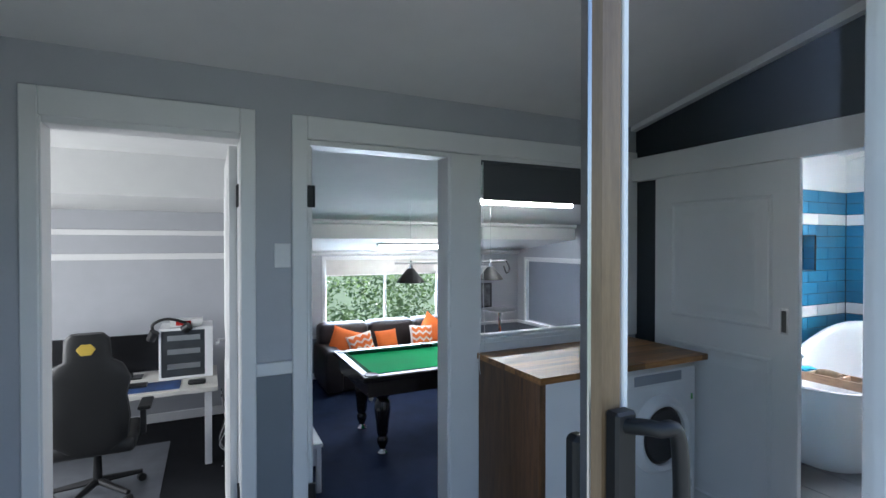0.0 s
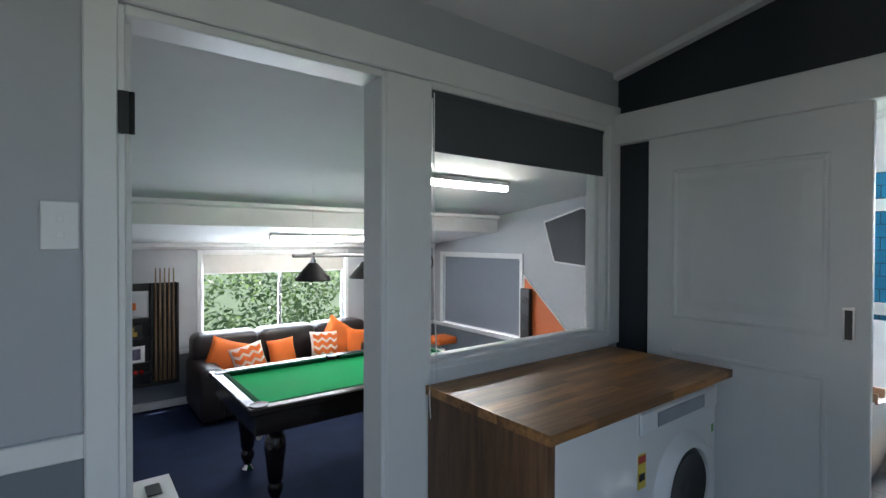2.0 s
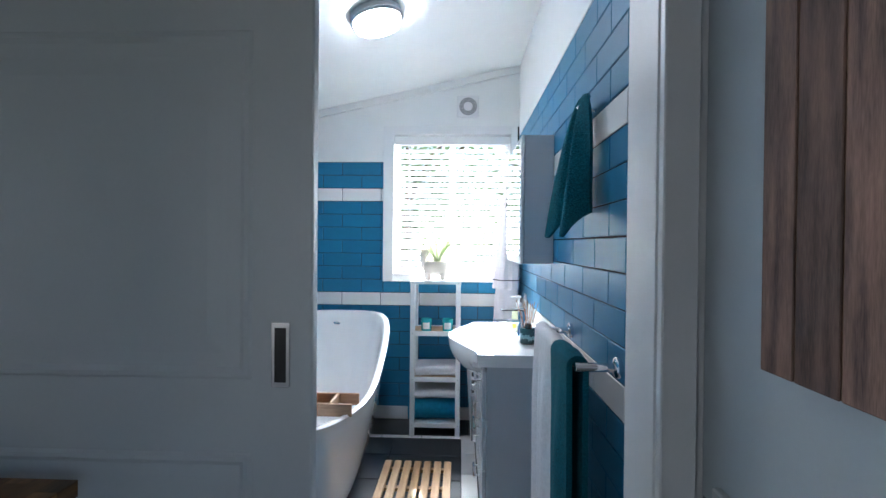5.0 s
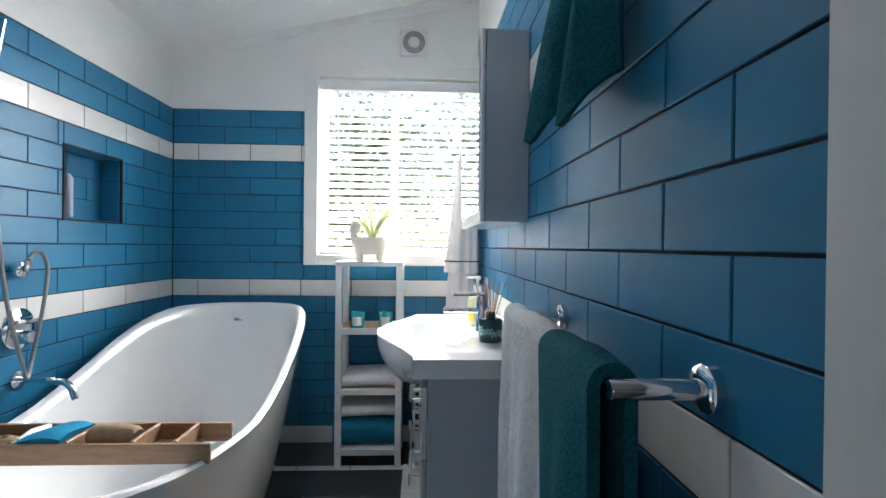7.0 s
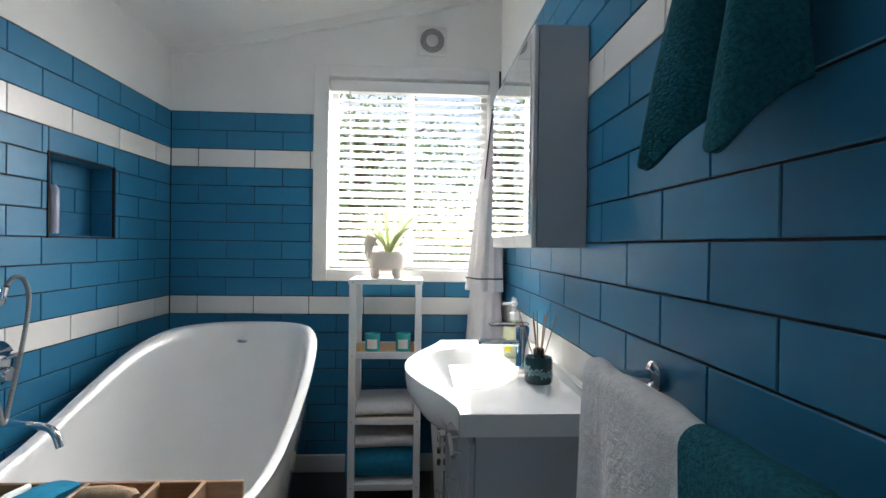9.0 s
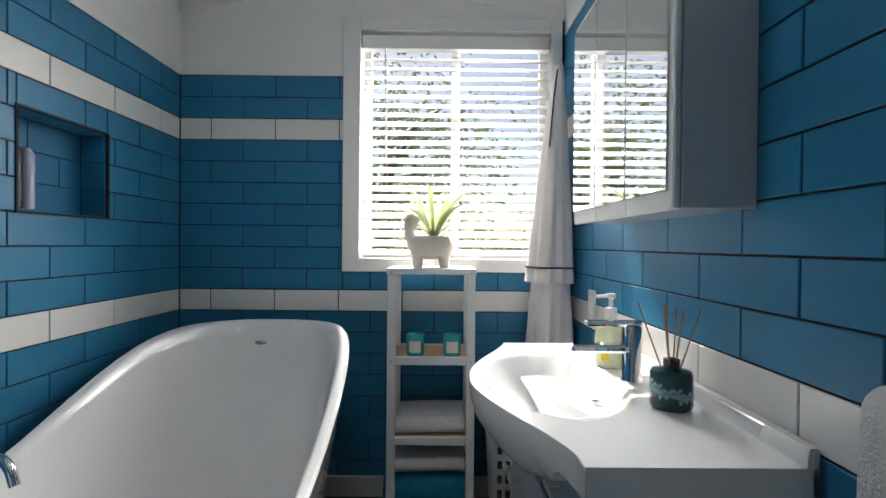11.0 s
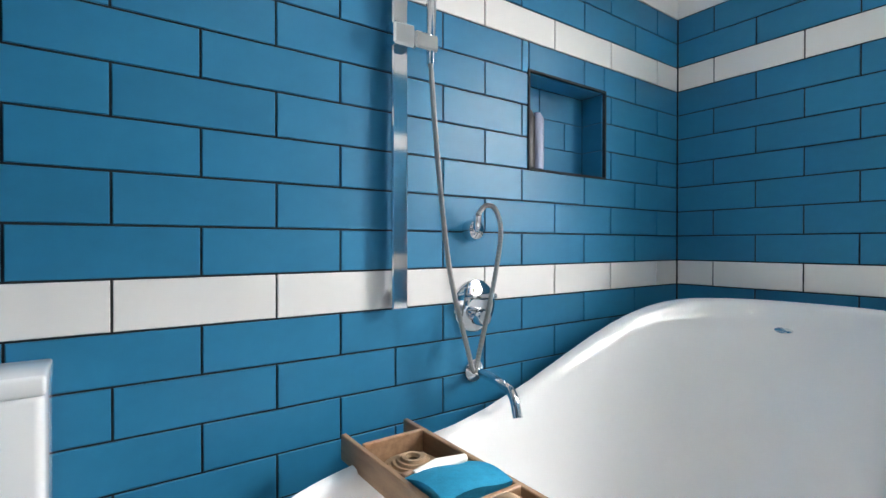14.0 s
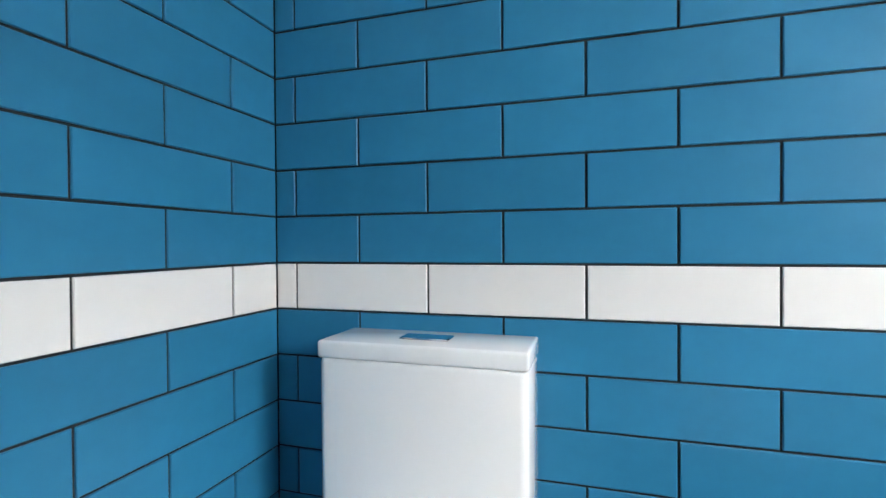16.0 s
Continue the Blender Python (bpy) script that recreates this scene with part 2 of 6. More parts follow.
def sheet(bm, f, nu, nv, thick=0.0):
    """A cloth or shell from f(u, v), given thickness along its normals."""
    g = [[Vector(f(i / nu, j / nv)) for j in range(nv + 1)] for i in range(nu + 1)]
    def nrm(i, j):
        a = g[min(i + 1, nu)][j] - g[max(i - 1, 0)][j]
        b = g[i][min(j + 1, nv)] - g[i][max(j - 1, 0)]
        c = a.cross(b)
        return c.normalized() if c.length > 1e-9 else Vector((0, 0, 1))
    top = [[bm.verts.new(g[i][j] + nrm(i, j) * thick / 2) for j in range(nv + 1)] for i in range(nu + 1)]
    for i in range(nu):
        for j in range(nv):
            bm.faces.new((top[i][j], top[i + 1][j], top[i + 1][j + 1], top[i][j + 1]))
    if thick:
        bot = [[bm.verts.new(g[i][j] - nrm(i, j) * thick / 2) for j in range(nv + 1)] for i in range(nu + 1)]
        for i in range(nu):
            for j in range(nv):
                bm.faces.new((bot[i][j], bot[i][j + 1], bot[i + 1][j + 1], bot[i + 1][j]))
        for i in range(nu):
            bm.faces.new((top[i][0], bot[i][0], bot[i + 1][0], top[i + 1][0]))
            bm.faces.new((top[i][nv], top[i + 1][nv], bot[i + 1][nv], bot[i][nv]))
        for j in range(nv):
            bm.faces.new((top[0][j], top[0][j + 1], bot[0][j + 1], bot[0][j]))
            bm.faces.new((top[nu][j], bot[nu][j], bot[nu][j + 1], top[nu][j + 1]))


def finish(name, bm, material, smooth=False):
    bmesh.ops.recalc_face_normals(bm, faces=bm.faces)
    me = bpy.data.meshes.new(name)
    bm.to_mesh(me)
    bm.free()
    me.materials.append(material)
    if smooth:
        me.polygons.foreach_set("use_smooth", [True] * len(me.polygons))
        me.set_sharp_from_angle(angle=radians(40))
    return new(name, me)


def part(name, bm, material, parent, label="", smooth=False):
    ob = finish(name, bm, material, smooth)
    ob.parent = parent
    if parent.type == "EMPTY":
        ob.matrix_parent_inverse = parent.matrix_basis.inverted()
    return tagged(ob, label) if label else ob


def thing(name, at, label, category, group="", kind=""):
    ob = new(name)
    ob.empty_display_size = 0.05
    ob.matrix_basis = Matrix.Translation(at)
    return tagged(ob, label, category, group, kind)


def solid(name, bm, material, label, category, kind="", smooth=False, group=""):
    return tagged(finish(name, bm, material, smooth), label, category, group, kind)


def B(*boxes, bev=0.0):
    bm = bmesh.new()
    for b in boxes:
        box(bm, *b, bev=bev)
    return bm


def struct(name, material, label, *boxes, bev=0.0, category="wall"):
    return solid(name, B(*boxes, bev=bev), material, label, category, "structure")


def prism(bm, poly, axis, a, b):
    """Extrude a polygon of (u, z) pairs along an axis from a to b."""
    mk = (lambda u, z, w: (u, w, z)) if axis == "y" else (lambda u, z, w: (w, u, z))
    rings(bm, [[mk(u, z, a) for u, z in poly], [mk(u, z, b) for u, z in poly]])


def pose_part(name, bm, material, parent, m, label="", smooth=False):
    bmesh.ops.transform(bm, matrix=m, verts=bm.verts)
    return part(name, bm, material, parent, label, smooth)


# ---- structure ----
PW0, PW1 = 2.43, 2.53      # partition between the hall and the sunken rooms
BX0, BX1, BY0, BY1 = 2.92, 5.52, 0.73, 2.53   # bathroom faces
G = 0.004                  # depth of grout behind the tile faces
hall_z = lambda y: 2.222 + 0.2 * (2.457 - y)
bath_z = lambda y: 2.30 + 0.22 * (2.53 - y)

# ground outside and patio
struct("ground", M_GRASS, "green lawn reaching far around the house", (-300, -300, -0.75, 300, 300, -0.62), category="ground")
struct("patio", M_PATIO, "pale concrete slab outside the glass door", (-2.5, -4, -0.62, 4.5, 0.6, -0.01), category="patio")
# hall
struct("floor_hall", M_HFLOOR, "grey hall floor", (-1.2, 0.6, -0.3, 2.92, 2.53, 0.0), category="floor")
bm = bmesh.new()
for x0, x1, z0, z1 in ((-1.2, -0.315, -0.6, 2.3), (-0.315, 0.40, 1.98, 2.3), (0.40, 0.67, -0.6, 2.3), (0.67, 1.41, 1.98, 2.3), (1.41, 1.588, -0.6, 2.3),
                       (1.588, 2.665, -0.6, 0.97), (1.588, 2.665, 1.98, 2.3), (2.665, 2.76, -0.6, 2.3)):
    box(bm, x0, PW0, z0, x1, PW1, z1)
wall_p = solid("wall_partition", bm, M_GREY, "pale grey partition wall with two doorways", "wall", "structure")
bm = bmesh.new()
prism(bm, [(1.6, 0), (2.43, 0), (2.43, 2.26), (0.7, 2.64), (0.7, 1.99), (1.6, 1.99)], "x", 2.76, 2.9)
solid("wall_bathroom_side", bm, M_DARK, "charcoal painted wall around the sliding door", "wall", "structure")
bm = bmesh.new()
prism(bm, [(1.6, 0), (2.528, 0), (2.528, 2.3), (0.735, 2.7), (0.735, 1.99), (1.6, 1.99)], "x", 2.9, 2.914)
solid("wall_bathroom_inner", bm, M_BATHW, "white wall above the bathroom tiles", "wall", "structure")
struct("wall_art_side", M_PALEBLUE, "pale blue-grey hall wall", (1.6, 0.58, 0.87, 2.76, 0.70, 2.65), (2.76, 0.58, 0, 2.92, 0.70, 2.75), (-0.45, 0.58, 2.08, 1.6, 0.70, 2.65), (-1.2, 0.58, 0, -0.45, 0.7, 2.65))
struct("wall_art_dado", M_DADO, "mid grey lower hall wall", (1.6, 0.58, 0, 2.76, 0.70, 0.87))
struct("wall_hall_end", M_GREY, "plain grey end wall of the hall", (-1.3, 0.58, -0.3, -1.2, 2.53, 2.7))
bm = bmesh.new()
prism(bm, [(0.5, 2.665), (2.53, 2.235), (2.53, 2.33), (0.5, 2.76)], "x", -1.3, 2.84)
solid("ceiling_hall", bm, M_CEIL, "white sloping hall ceiling", "ceiling", "structure")
bm = bmesh.new()
prism(bm, [(0.705, 2.572), (2.43, 2.228), (2.43, 2.256), (0.705, 2.62)], "x", 2.715, 2.758)
solid("trim_hall_cornice", bm, M_WHITE, "white cornice along the hall ceiling", "cornice", "structure")

# white architraves of the partition
bm = bmesh.new()
Y0, Y1 = 2.411, 2.432
for x0, x1, z0, z1 in ((-0.362, -0.305, 0, 2.09), (0.387, 0.45, 0, 2.09), (-0.305, 0.387, 1.98, 2.09), (0.604, 0.672, 0, 2.09), (1.405, 1.585, 0, 1.98),
                       (0.672, 2.755, 1.985, 2.09), (2.665, 2.755, 0.92, 1.985), (1.585, 2.665, 0.905, 0.965)):
    box(bm, x0, Y0, z0, x1, Y1, z1, bev=0.004)
arch = solid("trim_architraves", bm, M_WHITE, "white painted architraves of two doorways and the inner window", "architrave", "structure")
bm = bmesh.new()
for x0, x1, z0, z1 in ((-0.325, -0.297, -0.02, 1.98), (0.385, 0.405, -0.02, 1.98), (-0.297, 0.385, 1.955, 1.983), (0.665, 0.687, -0.02, 1.98), (1.392, 1.412, -0.02, 1.98), (0.687, 1.392, 1.957, 1.983)):
    box(bm, x0, 2.42, z0, x1, 2.545, z1, bev=0.003)
for x0, x1, z0, z1 in ((0.65, 0.7, -0.02, 1.98), ):
    box(bm, x0 + 0.033, 2.47, z0, x1 + 0.003, 2.5, z1, bev=0.002)
solid("trim_door_jambs", bm, M_WHITE, "white door jambs with stops", "door jamb", "structure")
struct("trim_dado_rail", M_WHITE, "white dado rails in the hall", (0.45, 2.414, 0.915, 0.604, 2.432, 0.972), (1.6, 0.698, 0.85, 2.70, 0.716, 0.915), bev=0.003, category="dado rail")
struct("wall_dado", M_DADO, "mid grey wall below the dado rail", (0.451, 2.426, 0, 0.603, 2.4315, 0.915))
# pelmet, casing of the sliding door
struct("trim_pelmet", M_WHITE, "white boxed pelmet over the sliding door", (2.702, 0.735, 1.90, 2.76, 2.41, 2.045), bev=0.004, category="pelmet")
struct("trim_bath_door_casing", M_WHITE, "white casing of the bathroom doorway", (2.735, 0.725, 0, 2.76, 0.792, 1.898), (2.76, 0.70, 0, 2.925, 0.795, 1.99), (2.76, 1.585, 0, 2.925, 1.602, 1.99), (2.76, 0.795, 1.976, 2.925, 1.585, 1.992), bev=0.003, category="architrave")

# bathroom shell
struct("floor_bathroom", M_GROUT, "dark grouted bathroom floor", (2.92, 0.7, -0.2, 5.6, 2.6, -0.004), category="floor")
bm = bmesh.new()
for x0, x1, z0, z1 in ((2.9, 4.65, 0, 2.32), (5.03, 5.66, 0, 2.32), (4.65, 5.03, 0, 1.273), (4.65, 5.03, 1.577, 2.32)):
    box(bm, x0, BY1 + G, z0, x1, 2.66, z1)
box(bm, 4.65, 2.63, 1.273, 5.03, 2.66, 1.577)
wall_shower = solid("wall_shower", bm, M_GROUT, "shower wall of teal tiles with a white band", "wall", "structure")
bm = bmesh.new()
for y0, y1, z0, z1 in ((0.6, 0.79, 0, 2.85), (1.69, 2.66, 0, 2.85), (0.79, 1.69, 0, 1.115), (0.79, 1.69, 2.185, 2.85)):
    box(bm, BX1 + G, y0, z0, 5.66, y1, z1)
wall_win = solid("wall_window", bm, M_GROUT, "window wall of teal tiles with white bands", "wall", "structure")
wall_right = struct("wall_basin", M_GROUT, "basin wall of teal tiles with white bands", (2.92, 0.58, 0, 5.66, BY0 - G, 2.85))
wall_toilet = struct("wall_toilet", M_GROUT, "short tiled wall beside the toilet", (2.914, 1.604, 0, BX0 - 0.0005, 2.53, 1.972))
struct("trim_niche", M_GROUT, "dark edge trim around the shower niche", (4.644, 2.5255, 1.267, 5.036, 2.56, 1.2745), (4.644, 2.5255, 1.5755, 5.036, 2.56, 1.583), (4.644, 2.5255, 1.2745, 4.6515, 2.56, 1.5755), (5.0285, 2.5255, 1.2745, 5.036, 2.56, 1.5755), category="tile trim")
# painted zone above the tiles, just proud of the grout
struct("wall_upper_paint", M_BATHW, "white painted wall above the bathroom tiles", (2.93, BY1 - 0.001, 1.972, 5.521, BY1 + G + 0.001, 2.32), (2.93, BY0 - G - 0.001, 2.172, 5.521, BY0 + 0.001, 2.8),
       (BX1 - 0.001, 1.765, 1.972, BX1 + G + 0.001, 2.53, 2.46), (BX1 - 0.0005, 0.731, 2.244, BX1 + G + 0.0005, 1.765, 2.75))
bm = bmesh.new()
prism(bm, [(0.6, bath_z(0.6)), (2.66, bath_z(2.66)), (2.66, 2.5), (0.6, 2.9)], "x", 2.88, 5.66)
solid("ceiling_bathroom", bm, M_BATHW, "white sloping bathroom ceiling", "ceiling", "structure")
bm = bmesh.new()
prism(bm, [(0.735, bath_z(0.735) - 0.05), (2.52, bath_z(2.52) - 0.05), (2.52, bath_z(2.52)), (0.735, bath_z(0.735))], "x", 5.485, 5.518)
solid("trim_bath_cornice", bm, M_BATHW, "white cornice above the bathroom window", "cornice", "structure")
struct("baseboard_bathroom", M_WHITE, "white skirting along the bathroom walls", (5.505, 0.74, 0, 5.52, 2.52, 0.096), (2.93, 2.515, 0, 5.505, 2.53, 0.096), bev=0.003, category="skirting")

# sunken rooms
struct("floor_pool_room", M_CARPET, "dark blue carpet of the games room", (0.5, 2.53, FZ - 0.1, 5.4, 7.5, FZ), category="carpet")
struct("floor_office", M_OCARPET, "charcoal carpet of the study", (-2.6, 2.53, FZ - 0.1, 0.5, 6.6, FZ), category="carpet")
struct("step_landings", M_CARPET, "carpeted steps below the two doorways", (0.6, 2.53, FZ, 1.5, 2.8, -0.17), (0.6, 2.8, FZ, 1.5, 3.05, -0.34), (-0.4, 2.53, FZ, 0.42, 2.8, -0.17), (-0.4, 2.8, FZ, 0.42, 3.05, -0.34), category="steps")
struct("wall_divider", M_GREY, "grey wall between study and games room", (0.46, 2.53, FZ, 0.56, 7.5, 2.3))
# the gap in this unseen wall is added to let the fill lamp in
struct("wall_office_left", M_GREY, "grey outer wall of the study", (-2.7, 2.43, FZ, -2.6, 3.2, 2.3), (-2.7, 5.0, FZ, -2.6, 6.6, 2.3), (-2.7, 3.2, FZ, -2.6, 5.0, 0.3), (-2.7, 3.2, 1.7, -2.6, 5.0, 2.3), (-2.6, 2.43, FZ, -1.2, 2.53, 2.3))
struct("wall_office_back", M_GREY, "grey back wall of the study", (-2.6, 6.42, FZ, 0.46, 6.55, 2.3))
struct("ceiling_office", M_CEIL, "white study ceiling with a boxed beam", (-2.7, 2.53, 2.2, 0.5, 4.5, 2.3), (-2.7, 4.5, 1.87, 0.5, 6.5, 2.3), category="ceiling")
struct("trim_office_rails", M_WHITE, "white mouldings along the study wall", (-2.6, 6.39, 1.6, 0.46, 6.42, 1.66), (-2.6, 6.4, 1.33, 0.46, 6.42, 1.40), (-2.6, 6.4, FZ, 0.46, 6.42, FZ + 0.1), bev=0.004, category="moulding")
bm = bmesh.new()
for x0, x1, z0, z1 in ((0.46, 1.82, FZ, 1.8), (3.7, 5.4, FZ, 1.8), (1.82, 3.7, FZ, 0.15), (1.82, 3.7, 1.27, 1.8)):
    box(bm, x0, 7.42, z0, x1, 7.54, z1)
wall_far = solid("wall_far", bm, M_GREY, "pale grey end wall of the games room", "wall", "structure")
bm = bmesh.new()
for y0, y1, z0, z1 in ((2.66, 5.47, FZ, 2.3), (7.15, 7.42, FZ, 2.3), (5.47, 7.15, FZ, 0.16), (5.47, 7.15, 1.23, 2.3)):
    box(bm, 5.28, y0, z0, 5.40, y1, z1)
solid("wall_pool_side", bm, M_GREY, "pale grey side wall of the games room", "wall", "structure")
struct("wall_pool_dado", M_DADO, "blue-grey lower wall of the games room", (0.56, 7.412, FZ, 5.28, 7.4205, 0.1), (5.272, 2.67, FZ, 5.2805, 7.41, 0.1), (0.5595, 2.55, FZ, 0.567, 7.41, 0.1))
struct("trim_pool_dado", M_WHITE, "white dado rail and skirting of the games room", (0.568, 7.395, 0.1, 5.27, 7.42, 0.15), (0.568, 7.395, FZ, 5.27, 7.413, FZ + 0.09), (5.255, 2.67, 0.1, 5.279, 7.39, 0.15), bev=0.004, category="dado rail")
bm = bmesh.new()
prism(bm, [(2.53, 2.21), (5.9, 1.79), (5.9, 1.57), (7.54, 1.385), (7.54, 2.4), (2.53, 2.4)], "x", 0.5, 5.4)
solid("ceiling_pool_room", bm, M_CEIL, "white sloping games room ceiling with a dropped beam", "ceiling", "structure")
bm = bmesh.new()
prism(bm, [(7.36, 1.36), (7.42, 1.33), (7.42, 1.41), (7.36, 1.41)], "x", 0.56, 5.28)
prism(bm, [(5.86, 1.76), (5.9, 1.74), (5.9, 1.8), (5.86, 1.8)], "x", 0.56, 5.28)
solid("trim_pool_cornice", bm, M_WHITE, "white cornice of the games room", "cornice", "structure")


# ---- bathroom ----
def bath_window():
    w = thing("window_1", (5.52, 1.24, 1.06), "white framed sliding window with a wide architrave", "window", kind="structure")
    bm = bmesh.new()
    for y0, y1, z0, z1 in ((0.745, 0.795, 1.056, 2.244), (1.685, 1.765, 1.056, 2.244), (0.795, 1.685, 2.18, 2.244), (0.795, 1.685, 1.056, 1.118)):
        box(bm, 5.503, y0, z0, 5.528, y1, z1, bev=0.003)
    part("architrave", bm, M_WHITE, w)
    part("reveal", B((5.528, 0.782, 1.107, 5.66, 0.795, 2.193), (5.528, 1.685, 1.107, 5.66, 1.698, 2.193), (5.528, 0.795, 2.18, 5.66, 1.685, 2.193), (5.528, 0.795, 1.105, 5.66, 1.685, 1.118)), M_WHITE, w)
    for y0, y1, x in ((0.797, 1.26, 5.60), (1.215, 1.683, 5.625)):
        f = part("sash", B((x, y0, 1.12, x + 0.022, y0 + 0.035, 2.178), (x, y1 - 0.035, 1.12, x + 0.022, y1, 2.178), (x, y0 + 0.035, 1.12, x + 0.022, y1 - 0.035, 1.16), (x, y0 + 0.035, 2.14, x + 0.022, y1 - 0.035, 2.178), bev=0.002), M_WHITE, w)
        g = part("pane", B((x + 0.009, y0 + 0.034, 1.159, x + 0.013, y1 - 0.034, 2.141)), M_GLASS, w)
        g.visible_shadow = False


bath_window()


def venetian():
    w = thing("venetian_blind", (5.56, 1.24, 2.1), "white horizontal slatted blind lowered with slats open", "blind")
    part("headrail", B((5.522, 0.80, 2.105, 5.575, 1.68, 2.168), bev=0.003), M_WHITE, w)
    bm = bmesh.new()
    sheet(bm, lambda u, v: ((u - 0.5) * 0.048, -0.437 + 0.874 * v, 0.003 * math.sin(math.pi * u)), 4, 1, 0.002)
    me = finish("slat", bm, M_SLAT)
    me.parent = w
    me.matrix_basis = pose(-0.008, 0, -0.04, 0, -38, 0)
    for k in range(1, 22):
        ob = new("slat", me.data)
        ob.parent = w
        ob.matrix_basis = pose(-0.008, random.uniform(-0.002, 0.002), -0.04 - 0.0435 * k, random.uniform(-0.2, 0.2), -38 + random.uniform(-2, 2), 0)
    part("bottom_rail", B((5.53, 0.803, 1.122, 5.575, 1.677, 1.14), bev=0.004), M_WHITE, w)
    for y in (0.92, 1.24, 1.56):
        bm = bmesh.new()
        tube(bm, [(5.527, y, 2.11), (5.527, y, 1.13)], 0.0012, 5)
        part("cord", bm, M_WHITE, w)
    bm = bmesh.new()
    tube(bm, [(5.512, 1.57, 2.1), (5.512, 1.565, 1.58)], 0.004, 8)
    part("tilt_wand", bm, M_PLASTIC, w)


venetian()

M_RING = mat("grey_vent_plastic", (0.3, 0.3, 0.31), 0.5)
w = thing("wall_vent", (5.51, 1.122, 2.392), "round white louvred exhaust vent high on the wall", "vent")
bm = bmesh.new()
box(bm, 5.502, 1.04, 2.31, 5.519, 1.205, 2.475, bev=0.006)
part("plate", bm, M_PLASTIC, w)
bm = bmesh.new()
lathe(bm, 0, 0, [(0.03, 0), (0.027, 0.006), (0.008, 0.009)], 20)
pose_part("hub", bm, M_PLASTIC, w, pose(5.503, 1.122, 2.392, 0, -90, 0), smooth=True)
for r in (0.062, 0.051, 0.04):
    bm = bmesh.new()
    tube(bm, [(5.498, 1.122 + r * math.cos(a), 2.392 + r * math.sin(a)) for a in [k * math.pi / 12 for k in range(25)]], 0.005, 6)
    part("ring", bm, M_RING, w, "grey ring", True)

w = thing("ceiling_light", (4.25, 1.6, 2.49), "round white glowing ceiling light", "ceiling light")
bm = bmesh.new()
lathe(bm, 0, 0, [(0.13, 0.03), (0.135, 0), (0.125, -0.012)], 32)
pose_part("rim", bm, M_STEEL, w, pose(4.25, 1.6, bath_z(1.6) - 0.03, -12.4, 0, 0), smooth=True)
bm = bmesh.new()
lathe(bm, 0, 0, [(0.123, 0), (0.115, -0.03), (0.08, -0.042), (0.01, -0.046)], 32)
pose_part("diffuser", bm, M_LAMPGLOW, w, pose(4.25, 1.6, bath_z(1.6) - 0.04, -12.4, 0, 0), smooth=True)


def bathtub():
    w = thing("bathtub", (4.5, 2.07, 0), "white freestanding slipper bathtub with one high end", "bathtub")
    cx, cy, a, b = 4.565, 2.032, 0.875, 0.427

    def ease(t):
        t = max(0, min(1, t))
        return t * t * (3 - 2 * t)

    def rim(th):
        c, s = math.cos(th), math.sin(th)
        x = cx + a * math.copysign(abs(c) ** 0.76, c)
        y = cy + b * math.copysign(abs(s) ** 0.68, s)
        return x, y, 0.555 + 0.275 * ease((x - 4.2) / 1.1) + 0.015 * ease((4.0 - x) / 0.4)

    n = 56
    ths = [2 * math.pi * k / n for k in range(n)]

    def loop(sxy, sz, shift=0.0, dz=0.0, floor=0.0):
        out = []
        for th in ths:
            x, y, z = rim(th)
            out.append((cx + shift + (x - cx) * sxy[0], cy + (y - cy) * sxy[1], floor + (z - floor) * sz + dz))
        return out

    bm = bmesh.new()
    outer = []
    for s in (0.0, 0.03, 0.1, 0.25, 0.45, 0.65, 0.82, 0.93, 0.985):
        k = s ** 0.75
        outer.append(loop((0.66 + 0.325 * k, 0.66 + 0.32 * k), s, -0.06 * (1 - s)))
    lip = [loop((0.995, 0.99), 1.0, 0, 0.006), loop((0.985, 0.97), 1.0, 0, 0.014), loop((0.965, 0.93), 1.0, 0, 0.012), loop((0.95, 0.90), 1.0, 0, 0.0)]
    inner = []
    for s in (0.92, 0.8, 0.6, 0.4, 0.22, 0.1, 0.03, 0.0):
        k = s ** 0.6
        inner.append(loop((0.60 + 0.345 * k, 0.52 + 0.37 * k), s, -0.07 * (1 - s), 0, 0.13))
    rings(bm, outer + lip + inner)
    part("tub_shell", bm, M_PORC, w, smooth=True)
    bm = bmesh.new()
    lathe(bm, 0, 0, [(0.022, 0.0), (0.02, 0.006), (0.008, 0.008)], 16, 0.45, 1.2)
    pose_part("overflow_cap", bm, M_CHROME, w, pose(5.29, 2.06, 0.765, 0, -70, 0), "small chrome overflow cap", True)


bathtub()


